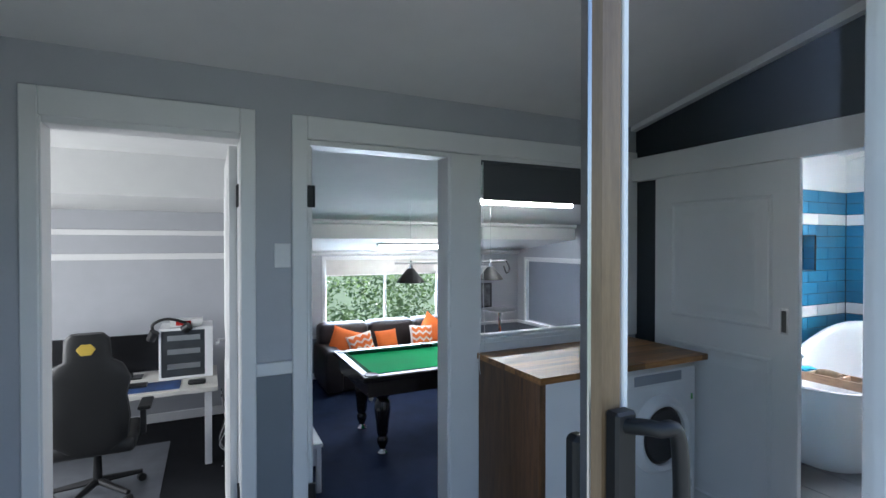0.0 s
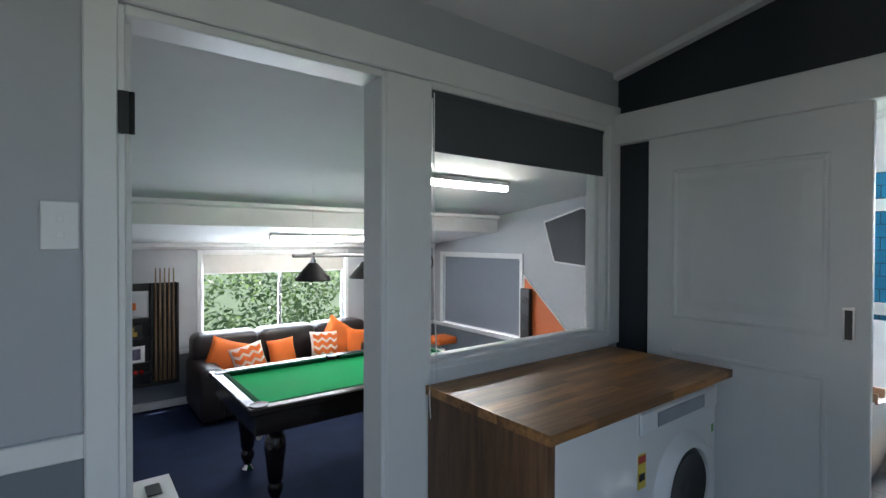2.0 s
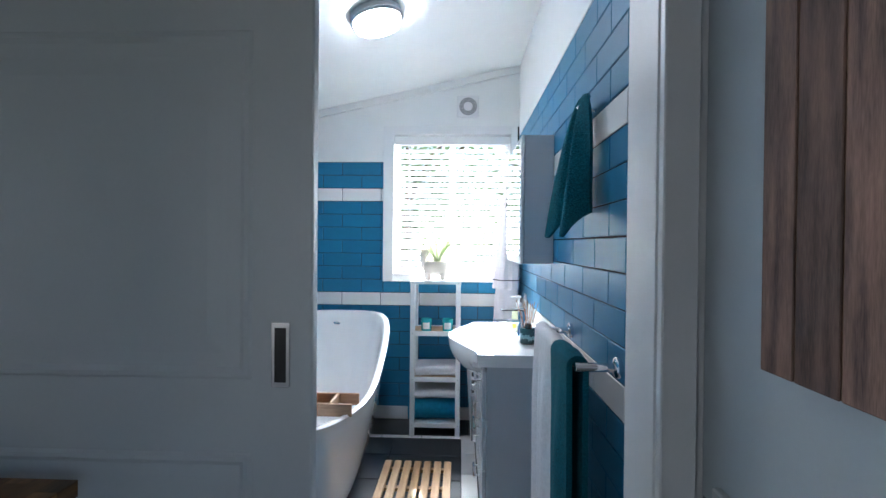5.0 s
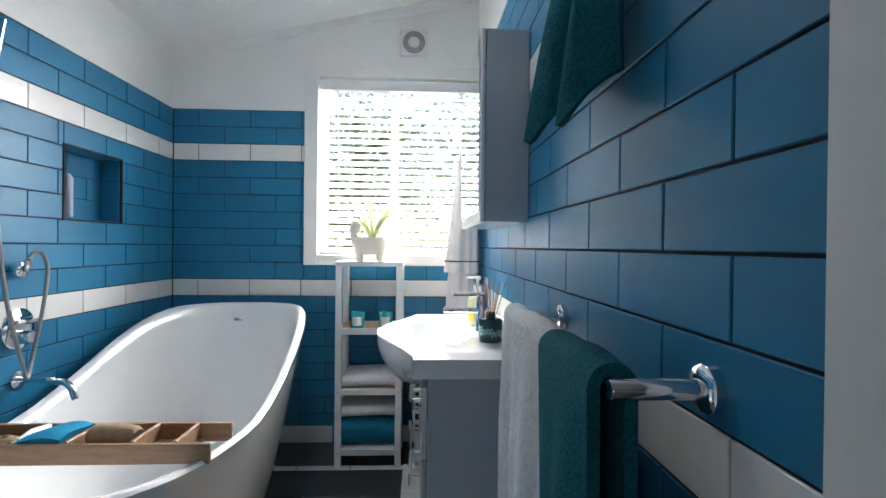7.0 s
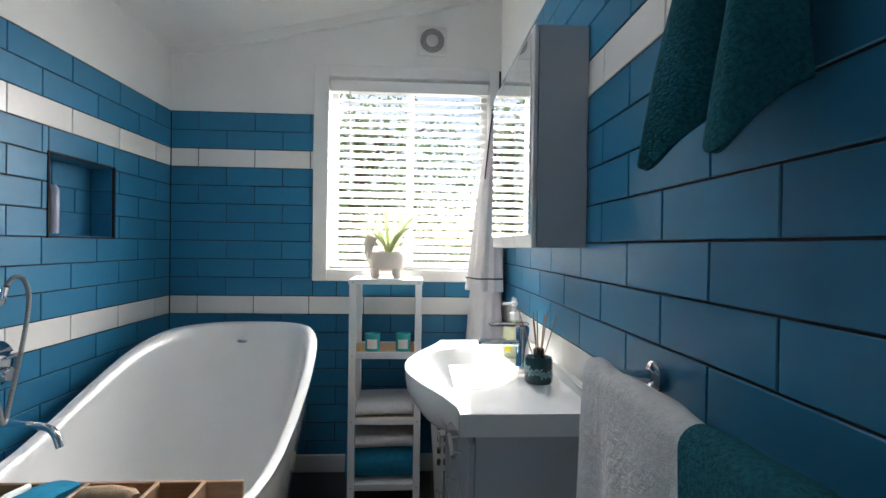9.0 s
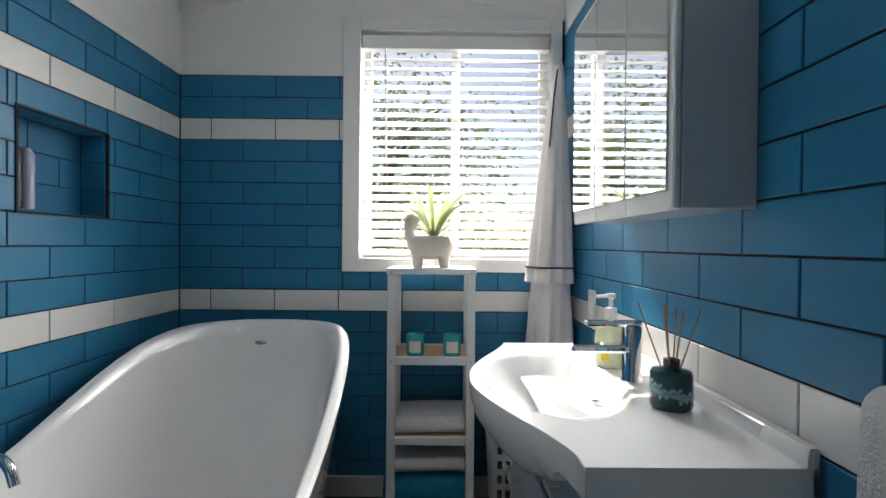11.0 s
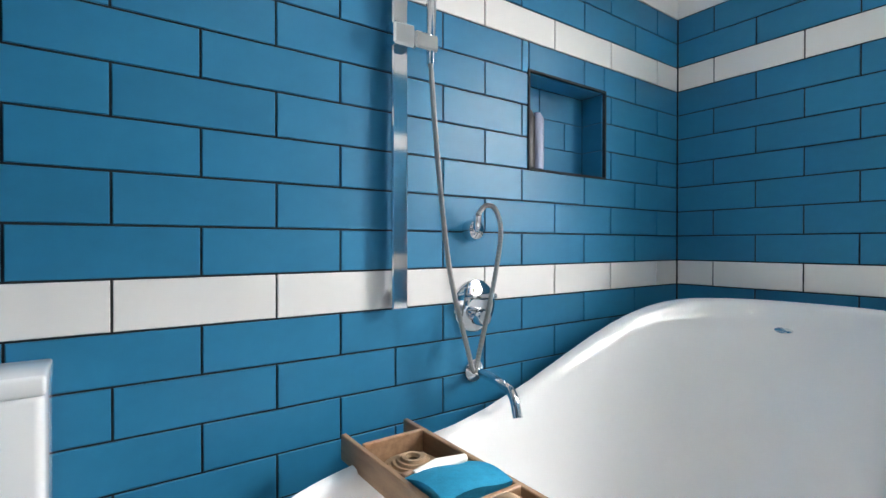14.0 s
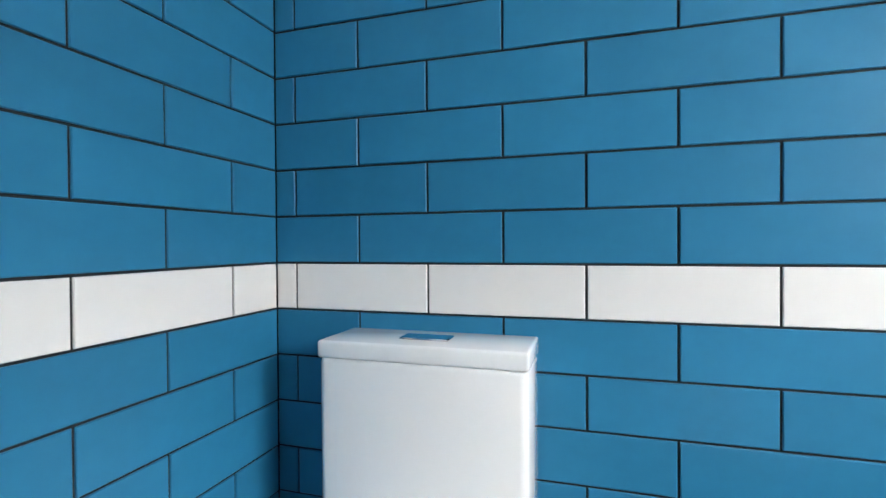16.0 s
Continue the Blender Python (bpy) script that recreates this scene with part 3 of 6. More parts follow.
def shower_set():
    w = thing("shower_rail", (4.18, 2.51, 0.87), "chrome square shower rail with sliding bracket", "shower rail")
    part("rail", B((4.138, 2.487, 0.873, 4.182, 2.499, 2.15), bev=0.003), M_CHROME, w)
    for z in (0.88, 2.1):
        part("wall_bracket", B((4.146, 2.497, z, 4.174, 2.531, z + 0.035), bev=0.003), M_CHROME, w)
    part("sliding_bracket", B((4.125, 2.455, 1.515, 4.185, 2.502, 1.57), (4.185, 2.455, 1.52, 4.255, 2.488, 1.562), bev=0.005), M_CHROME, w)
    bm = bmesh.new()
    tube(bm, [(4.238, 2.47, 1.49), (4.238, 2.465, 1.72), (4.238, 2.44, 1.9)], [0.011, 0.014, 0.02], 12)
    part("hand_shower", bm, M_CHROME, w, smooth=True)
    m = thing("shower_mixer", (4.427, 2.52, 0.86), "round chrome shower mixer plate with lever", "shower mixer")
    bm = bmesh.new()
    lathe(bm, 0, 0, [(0.075, 0), (0.075, 0.008), (0.07, 0.012), (0.02, 0.014)], 28)
    pose_part("plate", bm, M_CHROME, m, pose(4.427, 2.531, 0.86, 90, 0, 0), smooth=True)
    bm = bmesh.new()
    lathe(bm, 0, 0, [(0.024, 0.01), (0.024, 0.05), (0.02, 0.055)], 20)
    pose_part("knob", bm, M_CHROME, m, pose(4.427, 2.531, 0.83, 90, 0, 0), smooth=True)
    part("lever", B((4.39, 2.465, 0.882, 4.465, 2.52, 0.897), bev=0.005), M_CHROME, m)
    o = thing("hose_outlet", (4.44, 2.5, 1.1), "chrome hose elbow on the tiles", "hose outlet")
    bm = bmesh.new()
    lathe(bm, 0, 0, [(0.03, 0), (0.032, 0.012), (0.026, 0.03), (0.012, 0.036)], 20)
    pose_part("rose", bm, M_CHROME, o, pose(4.415, 2.531, 1.075, 90, 0, 0), smooth=True)
    bm = bmesh.new()
    tube(bm, spline([(4.41, 2.50, 1.075), (4.395, 2.475, 1.085), (4.385, 2.46, 1.115)], 5), 0.011, 10)
    part("elbow", bm, M_CHROME, o, smooth=True)
    h = thing("shower_hose", (4.44, 2.45, 0.7), "ribbed steel shower hose hanging in a loop", "shower hose")
    pts = spline([(4.238, 2.47, 1.50), (4.25, 2.455, 1.25), (4.28, 2.445, 0.97), (4.335, 2.44, 0.76), (4.357, 2.44, 0.70), (4.378, 2.44, 0.76), (4.43, 2.44, 0.95), (4.455, 2.445, 1.07), (4.44, 2.45, 1.13), (4.41, 2.455, 1.14), (4.385, 2.46, 1.115)], 24)
    bm = bmesh.new()
    tube(bm, pts, [0.0062 + 0.0009 * (i % 2) for i in range(len(pts))], 8)
    part("flexible_tube", bm, M_HOSE, h)
    s = thing("bath_spout", (4.43, 2.5, 0.674), "chrome curved bath spout over the tub", "bath spout")
    bm = bmesh.new()
    lathe(bm, 0, 0, [(0.032, 0), (0.032, 0.008), (0.014, 0.012)], 24)
    pose_part("rose", bm, M_CHROME, s, pose(4.425, 2.531, 0.674, 90, 0, 0), smooth=True)
    bm = bmesh.new()
    tube(bm, spline([(4.425, 2.52, 0.674), (4.405, 2.44, 0.68), (4.375, 2.34, 0.682), (4.36, 2.295, 0.668), (4.352, 2.272, 0.625)], 8), 0.012, 12)
    part("pipe", bm, M_CHROME, s, smooth=True)


shower_set()

w = thing("shampoo_bottle", (4.69, 2.585, 1.284), "tall dark shampoo bottle with a pale label in the niche", "bottle")
bm = bmesh.new()
lathe(bm, 4.69, 2.585, [(0.03, 1.284), (0.031, 1.3), (0.031, 1.45), (0.022, 1.47), (0.014, 1.478)], 18)
part("body", bm, M_BLACK, w, smooth=True)
bm = bmesh.new()
lathe(bm, 4.69, 2.585, [(0.014, 1.478), (0.015, 1.52), (0.006, 1.53)], 14)
part("cap", bm, M_BLACKM, w, smooth=True)
w = thing("conditioner_bottle", (4.735, 2.575, 1.284), "slim pale lilac bottle in the niche", "bottle")
bm = bmesh.new()
lathe(bm, 4.735, 2.575, [(0.02, 1.284), (0.021, 1.3), (0.021, 1.45), (0.01, 1.47)], 16)
part("body", bm, mat("lilac_plastic", (0.35, 0.38, 0.5), 0.3), w, smooth=True)


def bath_tray():
    w = thing("bath_tray", (4.08, 2.07, 0.58), "wooden caddy tray with dividers lying across the tub", "bath tray")
    part("side_board", B((3.985, 1.655, 0.558, 3.998, 2.45, 0.615), bev=0.002), M_TRAYW, w)
    part("side_board", B((4.145, 1.655, 0.558, 4.158, 2.45, 0.615), bev=0.002), M_TRAYW, w)
    part("base_board", B((3.998, 1.74, 0.558, 4.145, 2.38, 0.568)), M_TRAYW, w)
    for y in (1.75, 1.87, 2.05, 2.20, 2.36):
        part("divider", B((3.998, y, 0.568, 4.145, y + 0.012, 0.618), bev=0.002), M_TRAYW, w)
    c = thing("folded_cloth", (4.07, 2.14, 0.60), "folded teal face cloth in the tray", "face cloth")
    bm = bmesh.new()
    sheet(bm, lambda u, v: (4.0 + 0.145 * u, 2.075 + 0.125 * v, 0.606 + 0.014 * math.sin(3.1 * v + 0.5) + 0.006 * math.sin(5 * u)), 8, 8, 0.022)
    part("fold", bm, M_TOWELT2, c, smooth=True)
    for k in range(2):
        bm = bmesh.new()
        tube(bm, [(4.0 + 0.02 * k, 2.20, 0.582 + 0.03 * k), (4.07, 2.2, 0.586 + 0.03 * k), (4.14, 2.202, 0.582 + 0.03 * k)], [0.008, 0.013, 0.008], 10)
        tagged(finish("soap_bar", bm, M_WAX, True), "slim white soap bar in the tray", "soap")
    bm = bmesh.new()
    tube(bm, [(4.06, 1.89, 0.604), (4.065, 1.905, 0.604), (4.07, 1.96, 0.607), (4.075, 2.02, 0.604), (4.08, 2.035, 0.604)], [0.024, 0.034, 0.038, 0.035, 0.024], 14)
    tagged(finish("rolled_mitt", bm, M_SISAL, True), "rolled tan sisal mitt in the tray", "bath mitt")
    bm = bmesh.new()
    for k in range(5):
        tube(bm, [(4.07 + (0.055 - 0.009 * k) * math.cos(a), 2.285 + (0.06 - 0.01 * k) * math.sin(a), 0.577 + 0.005 * k) for a in [i * math.pi / 10 for i in range(21)]], 0.008, 6)
    tagged(finish("sponge_pad", bm, M_SISAL, True), "coiled tan scrubbing pad in the tray", "sponge")


M_TOWELT2 = mat("bright_teal_cotton", (0.02, 0.2, 0.33), 0.9, var=0.2, scale=40, bump=0.5, fine=300, spec=0.1)
M_SISAL = mat("tan_sisal", (0.3, 0.2, 0.12), 0.9, var=0.3, scale=40, bump=0.6, fine=250)
bath_tray()


def ladder_shelf():
    w = thing("ladder_shelf", (5.3, 1.34, 0), "narrow white wooden tower shelf with bamboo shelves", "shelf")
    x0, x1, y0, y1 = 5.165, 5.44, 1.165, 1.515
    for x, y in ((x0, y0), (x0, y1 - 0.033), (x1 - 0.03, y0), (x1 - 0.03, y1 - 0.033)):
        part("leg", B((x, y, 0.0, x + 0.03, y + 0.033, 1.066), bev=0.002), M_WHITE, w)
    part("top_board", B((x0 - 0.006, y0 - 0.004, 1.066, x1 + 0.004, y1 + 0.004, 1.09), bev=0.003), M_WHITE, w)
    for z, m in ((0.725, M_BAMBOO), (0.405, M_BAMBOO), (0.085, M_WHITE)):
        part("rail", B((x0 + 0.002, y0 + 0.033, z - 0.02, x0 + 0.022, y1 - 0.033, z + 0.012), bev=0.002), M_WHITE, w)
        part("rail", B((x1 - 0.022, y0 + 0.033, z - 0.02, x1 - 0.002, y1 - 0.033, z + 0.012), bev=0.002), M_WHITE, w)
        for k in range(4):
            part("shelf_slat", B((x0 + 0.024 + 0.057 * k, y0 + 0.006, z - 0.004, x0 + 0.077 + 0.057 * k, y1 - 0.006, z + 0.008), bev=0.001), m, w)
    for y in (y0 + 0.016, y1 - 0.017):
        for z in (1.075, 0.72, 0.40, 0.08):
            bm = bmesh.new()
            lathe(bm, 0, 0, [(0.005, 0), (0.004, 0.002)], 8)
            pose_part("screw", bm, M_STEEL, w, pose(x0 - (0.006 if z > 1 else 0), y, z, 0, -90, 0))
    for y in (1.405, 1.255):
        c = thing("candle", (5.23, y, 0.733), "small candle in a teal glass jar on the shelf", "candle", "candles on the shelf")
        bm = bmesh.new()
        lathe(bm, 5.225, y, [(0.034, 0.734), (0.036, 0.74), (0.038, 0.82), (0.034, 0.82), (0.032, 0.79), (0.005, 0.788)], 20)
        part("jar", bm, M_TEALGLASS, c, smooth=True)
        bm = bmesh.new()
        sheet(bm, lambda u, v: (5.225 - 0.0385 * math.cos((u - 0.5) * 1.3), y + 0.0385 * math.sin((u - 0.5) * 1.3), 0.75 + 0.045 * v), 6, 1, 0.001)
        part("paper_label", bm, M_WAX, c, "cream label")
    def folded(z, h, m, name, label, y0, y1, n):
        t = thing(name, (5.3, (y0 + y1) / 2, z), label, "towel")
        for k in range(n):
            bm = bmesh.new()
            zz = z + h * k / n
            rr = h / n / 2
            prof = [(5.19 + rr - rr * math.sin(a), zz + rr - rr * math.cos(a)) for a in [i * math.pi / 6 for i in range(7)]] + [(5.42, zz + 2 * rr), (5.42, zz)]
            rings(bm, [[(px + 0.004 * math.sin(7 * yy + k), yy, pz + 0.003 * math.sin(11 * yy + k)) for px, pz in prof] for yy in [y0 + (y1 - y0) * i / 8 for i in range(9)]])
            part("fold", bm, m, t, smooth=True)
    folded(0.415, 0.068, M_TOWELW, "folded_towel", "folded white towel on the tower shelf", 1.20, 1.48, 1)
    folded(0.095, 0.16, M_TOWELT2, "folded_towel", "plump folded teal bath towel on the bottom shelf", 1.175, 1.53, 1)
    folded(0.258, 0.06, M_TOWELW, "folded_towel", "folded white towel on a teal towel", 1.20, 1.5, 1)


ladder_shelf()


def planter():
    w = thing("plant_pot", (5.29, 1.35, 1.09), "cream ceramic planter on stubby feet with a spider plant", "potted plant")
    bm = bmesh.new()
    rings(bm, [[(5.285 + r * 0.75 * math.cos(t), 1.345 + r * math.sin(t), z) for t in [k * math.pi / 14 for k in range(28)]] for r, z in ((0.055, 1.125), (0.085, 1.14), (0.095, 1.175), (0.088, 1.215), (0.08, 1.222), (0.076, 1.21), (0.02, 1.205))])
    part("bowl", bm, M_CERAM, w, smooth=True)
    for sx in (-1, 1):
        for sy in (-1, 1):
            bm = bmesh.new()
            tube(bm, [(5.285 + 0.035 * sx, 1.345 + 0.055 * sy, 1.091), (5.285 + 0.035 * sx, 1.345 + 0.055 * sy, 1.14)], [0.02, 0.026], 12)
            part("foot", bm, M_CERAM, w, smooth=True)
    bm = bmesh.new()
    tube(bm, spline([(5.28, 1.42, 1.17), (5.27, 1.435, 1.23), (5.268, 1.425, 1.285), (5.268, 1.415, 1.31)], 4), [0.022] * 6 + [0.03] * 5 + [0.024, 0.014], 12)
    part("neck", bm, M_CERAM, w, smooth=True)
    for k in range(46):
        a, L, lift = random.uniform(0, 6.28), random.uniform(0.14, 0.3), random.uniform(0.05, 0.21)
        bm = bmesh.new()
        def f(u, v, a=a, L=L, lift=lift):
            r = L * u
            wd = 0.009 * math.sin(math.pi * min(1, 0.12 + u * 0.9)) * (v - 0.5) * 2
            return (5.285 + 0.55 * (r * math.cos(a)) - wd * math.sin(a), 1.335 + r * math.sin(a) + wd * math.cos(a), 1.205 + lift * 3.2 * u * (1 - 0.62 * u) * 0.9 - 0.002 * abs(v - 0.5))
        sheet(bm, f, 8, 2, 0.0008)
        part("leaf", bm, M_LEAFW if k % 3 else M_LEAFL, w)


M_CERAM = mat("cream_ceramic", (0.75, 0.66, 0.58), 0.35, var=0.05, bump=0.02)
M_LEAFW = mat("pale_leaf", (0.74, 0.75, 0.6), 0.5, var=0.2, scale=30)
see_through(M_LEAFW, (0.8, 0.85, 0.62), 0.5)
see_through(M_LEAFL, (0.66, 0.74, 0.46), 0.45)
planter()


def basket():
    w = thing("laundry_basket", (5.2, 0.93, 0), "pale grey plastic laundry basket with a lid", "laundry basket")
    bm = bmesh.new()
    n = 28
    sq = lambda r, z: [(5.19 + r * 0.95 * math.copysign(abs(math.cos(t)) ** 0.6, math.cos(t)), 0.945 + r * math.copysign(abs(math.sin(t)) ** 0.6, math.sin(t)), z) for t in [2 * math.pi * k / n for k in range(n)]]
    rings(bm, [sq(0.13, 0.001), sq(0.145, 0.02), sq(0.175, 0.5), sq(0.18, 0.6)])
    part("tub", bm, M_PLASTIC, w, smooth=True)
    bm = bmesh.new()
    rings(bm, [sq(0.19, 0.6), sq(0.195, 0.615), sq(0.19, 0.635), sq(0.16, 0.655), sq(0.05, 0.66)])
    part("lid", bm, M_PLASTIC, w, smooth=True)
    # shell is uncut: black blocks give the shade inside its slots
    for i in range(9):
        for j in range(6):
            y, z = 1.08 - 0.03 * i, 0.25 + 0.055 * j
            part("slot_shade", B((5.19 - 0.159 - 0.035 * z, y - 0.009, z, 5.19 - 0.150 - 0.035 * z, y + 0.009, z + 0.03), bev=0.003), M_BLACKM, w)


basket()


def vanity():
    w = thing("vanity_cabinet", (4.42, 0.9, 0), "pale grey gloss vanity cabinet with drawers and chrome handles", "vanity")
    part("body", B((4.0, 0.737, 0.08, 4.85, 1.045, 0.798), bev=0.003), M_VANITY, w)
    part("plinth", B((4.03, 0.74, 0.0, 4.82, 1.0, 0.08)), M_VANITY, w)
    for x0, x1, zs in ((4.005, 4.275, (0.09, 0.32, 0.55, 0.77)), (4.58, 4.845, (0.09, 0.32, 0.55, 0.77))):
        for z0, z1 in zip(zs, zs[1:]):
            d = part("drawer_front", B((x0, 1.046, z0 + 0.004, x1, 1.064, z1 - 0.004), bev=0.003), M_VANITY, w)
            zc = z1 - 0.06
            bm = bmesh.new()
            tube(bm, [(x0 + 0.06, 1.095, zc), (x1 - 0.06, 1.095, zc)], 0.006, 8)
            for x in (x0 + 0.085, x1 - 0.085):
                tube(bm, [(x, 1.064, zc), (x, 1.096, zc)], 0.005, 8)
            h = finish("handle", bm, M_CHROME, True)
            h.parent = d
            h.matrix_parent_inverse = Matrix()
            tagged(h, "chrome bar handle")
    d = part("door", B((4.28, 1.046, 0.094, 4.575, 1.064, 0.6), bev=0.003), M_VANITY, w)
    bm = bmesh.new()
    tube(bm, [(4.315, 1.1, 0.33), (4.315, 1.1, 0.56)], 0.006, 8)
    for z in (0.36, 0.53):
        tube(bm, [(4.315, 1.064, z), (4.315, 1.101, z)], 0.005, 8)
    h = finish("handle", bm, M_CHROME, True)
    h.parent = d
    tagged(h, "upright chrome bar handle")
    t = thing("washbasin", (4.42, 0.95, 0.78), "white porcelain basin top with a bowed front", "washbasin")
    X0, X1 = 3.965, 4.885

    def bow(x):
        u = min(1, abs(x - 4.445) / 0.45)
        return ((1 + math.cos(math.pi * u)) / 2) ** 0.72

    def front(x):
        return 1.088 + 0.142 * bow(x)

    def top(u, v):
        x = X0 + (X1 - X0) * u
        f = front(x)
        y = 0.735 + (f - 0.735) * v
        ex, ey = (x - 4.445) / 0.275, (y - 1.03) / 0.17
        r = math.sqrt(ex * ex + ey * ey)
        z = 0.855
        if r < 1:
            z -= 0.118 * (1 - r ** 2.4) ** 1.25
        if v < 0.001 or y < 0.752:
            z = 0.885
        return (x, y, z)

    bm = bmesh.new()
    sheet(bm, top, 110, 66, 0.0)
    ob = part("basin_top", bm, M_PORC, t, smooth=True)
    xs = [X0 + (X1 - X0) * k / 48 for k in range(49)]
    prof = [(x, front(x)) for x in xs]
    bm = bmesh.new()
    drop = lambda x: 0.04 + 0.1 * min(1, max(0, (bow(x) - 0.1) / 0.6)) ** 0.7 - 0.014 * math.exp(-((abs(x - 4.445) - 0.37) / 0.03) ** 2)
    loops = [[(x, f - 0.004, 0.855) for x, f in prof], [(x, f, 0.851) for x, f in prof], [(x, f, 0.84) for x, f in prof]]
    for k in range(1, 11):
        q = k / 10
        loops.append([(x, 1.07 + (f - 1.07) * math.sqrt(max(0, 1 - (q * min(1, bow(x) * 3)) ** 2.4)), 0.84 - q * drop(x)) for x, f in prof])
    loops.append([(x, 1.066, 0.84 - drop(x)) for x, f in prof])
    rings(bm, loops, closed=False)
    part("basin_front", bm, M_PORC, t, smooth=True)
    part("basin_side", B((X0, 0.736, 0.8, X0 + 0.012, 1.087, 0.8545), (X1 - 0.012, 0.736, 0.8, X1, 1.087, 0.8545), (X0 + 0.012, 0.736, 0.7995, X1 - 0.012, 1.07, 0.806)), M_PORC, t)
    part("upstand", B((X0, 0.7315, 0.8, X1, 0.75, 0.884), bev=0.005), M_PORC, t)
    bm = bmesh.new()
    lathe(bm, 4.40, 0.93, [(0.011, 0.805), (0.011, 0.815), (0.004, 0.817)], 12)
    part("overflow_ring", bm, M_CHROME, t, smooth=True)
    p = thing("basin_tap", (4.43, 0.84, 0.855), "chrome square-lever basin mixer tap", "tap")
    bm = bmesh.new()
    lathe(bm, 4.43, 0.835, [(0.026, 0.856), (0.026, 0.86), (0.023, 0.865), (0.023, 0.985), (0.02, 0.99)], 24)
    part("body", bm, M_CHROME, p, smooth=True)
    part("spout", B((4.412, 0.84, 0.925, 4.448, 0.985, 0.945), bev=0.006), M_CHROME, p)
    part("lever", B((4.413, 0.815, 0.99, 4.447, 0.95, 1.003), bev=0.005), M_CHROME, p)
    s = thing("soap_dispenser", (4.58, 0.84, 0.855), "clear pump bottle of yellow soap on the basin", "soap dispenser")
    bm = bmesh.new()
    lathe(bm, 4.575, 0.835, [(0.036, 0.856), (0.04, 0.865), (0.042, 0.93), (0.038, 0.965), (0.016, 0.985), (0.014, 0.995)], 20)
    part("bottle", bm, mat("pale_yellow_soap", (0.6, 0.63, 0.42), 0.1, var=0.2, scale=20), s, smooth=True)
    bm = bmesh.new()
    lathe(bm, 4.575, 0.835, [(0.016, 0.99), (0.016, 1.015), (0.006, 1.018), (0.006, 1.04), (0.014, 1.045), (0.012, 1.055)], 14)
    tube(bm, [(4.575, 0.835, 1.05), (4.565, 0.88, 1.047)], 0.005, 8)
    part("pump", bm, M_PLASTIC, s, smooth=True)
    part("label_patch", B((4.53, 0.855, 0.88, 4.535, 0.875, 0.92)), mat("yellow_label", (0.75, 0.6, 0.05), 0.4), s)
    d = thing("reed_diffuser", (4.235, 0.83, 0.856), "dark teal leaf-patterned reed diffuser jar", "diffuser")
    bm = bmesh.new()
    lathe(bm, 4.235, 0.83, [(0.038, 0.857), (0.041, 0.862), (0.041, 0.925), (0.038, 0.932), (0.016, 0.936), (0.015, 0.94)], 28)
    part("jar", bm, M_DARKTEAL, d, smooth=True)
    bm = bmesh.new()
    lathe(bm, 4.235, 0.83, [(0.016, 0.937), (0.016, 0.955), (0.01, 0.957)], 16)
    part("collar", bm, M_BLACK, d, smooth=True)
    for k in range(22):
        a, z = 2 * math.pi * (k * 0.618 % 1), 0.868 + 0.056 * ((k * 0.37) % 1)
        for q in range(4):
            bm = bmesh.new()
            tilt = q * math.pi / 2 + k

            def petal(u, v):
                side = 0.008 * (v - 0.5) * math.sin(math.pi * u)
                along = 0.014 * u
                ang = a + (along * math.cos(tilt) - side * math.sin(tilt)) / 0.0416
                return (4.235 + 0.0416 * math.cos(ang), 0.83 + 0.0416 * math.sin(ang), min(0.925, max(0.863, z + along * math.sin(tilt) + side * math.cos(tilt))))

            sheet(bm, petal, 5, 2, 0.0)
            part("painted_leaf", bm, M_TEALLEAF, d)
    for k in range(8):
        a, r = k * 2.4, (0.014, 0.02, 0.012, 0.034, 0.018, 0.04, 0.01, 0.026)[k]
        bm = bmesh.new()
        tube(bm, [(4.235, 0.83, 0.88), (4.235 + 2.0 * r * math.cos(a), 0.83 + 2.0 * r * math.sin(a), 1.066 - 0.006 * (k % 3))], 0.0017, 6)
        part("reed", bm, M_REED, d)


M_DARKTEAL = mat("dark_teal_glaze", (0.02, 0.06, 0.07), 0.15, var=0.3, bump=0)
M_TEALLEAF = mat("pale_teal_print", (0.12, 0.27, 0.29), 0.3, var=0.2)
M_REED = mat("brown_reed", (0.42, 0.19, 0.09), 0.6, var=0.2)
vanity()


def mirror_cabinet():
    w = thing("mirror_cabinet", (4.45, 0.8, 1.25), "grey wall cabinet with white-framed mirror doors", "mirror cabinet")
    part("carcass", B((4.125, 0.7305, 1.255, 4.775, 0.868, 1.865), bev=0.002), M_VANITY, w)
    for x0, x1 in ((4.125, 4.345), (4.347, 4.56), (4.562, 4.775)):
        d = part("door", B((x0, 0.87, 1.253, x1, 0.884, 1.866), bev=0.003), M_WHITE, w)
        bm = B((x0 + (0.002 if x0 > 4.2 else 0.02), 0.8845, 1.29, x1 - 0.002, 0.8885, 1.85), bev=0.0015)
        h = finish("mirror_glass", bm, M_MIRROR)
        h.parent = d


mirror_cabinet()


def cloth(name, label, category, at, fns, material, group=""):
    w = thing(name, at, label, category, group)
    for nm, f, nu, nv, th in fns:
        bm = bmesh.new()
        sheet(bm, f, nu, nv, th)
        part(nm, bm, material, w, smooth=True)
    return w


# bathrobe on a hook between window and cabinet
w = thing("robe_hook", (5.44, 0.74, 1.96), "small chrome wall hook", "hook")
bm = bmesh.new()
tube(bm, spline([(5.40, 0.73, 1.98), (5.40, 0.775, 1.975), (5.40, 0.80, 1.99)], 5), 0.008, 8)
part("peg", bm, M_CHROME, w, smooth=True)


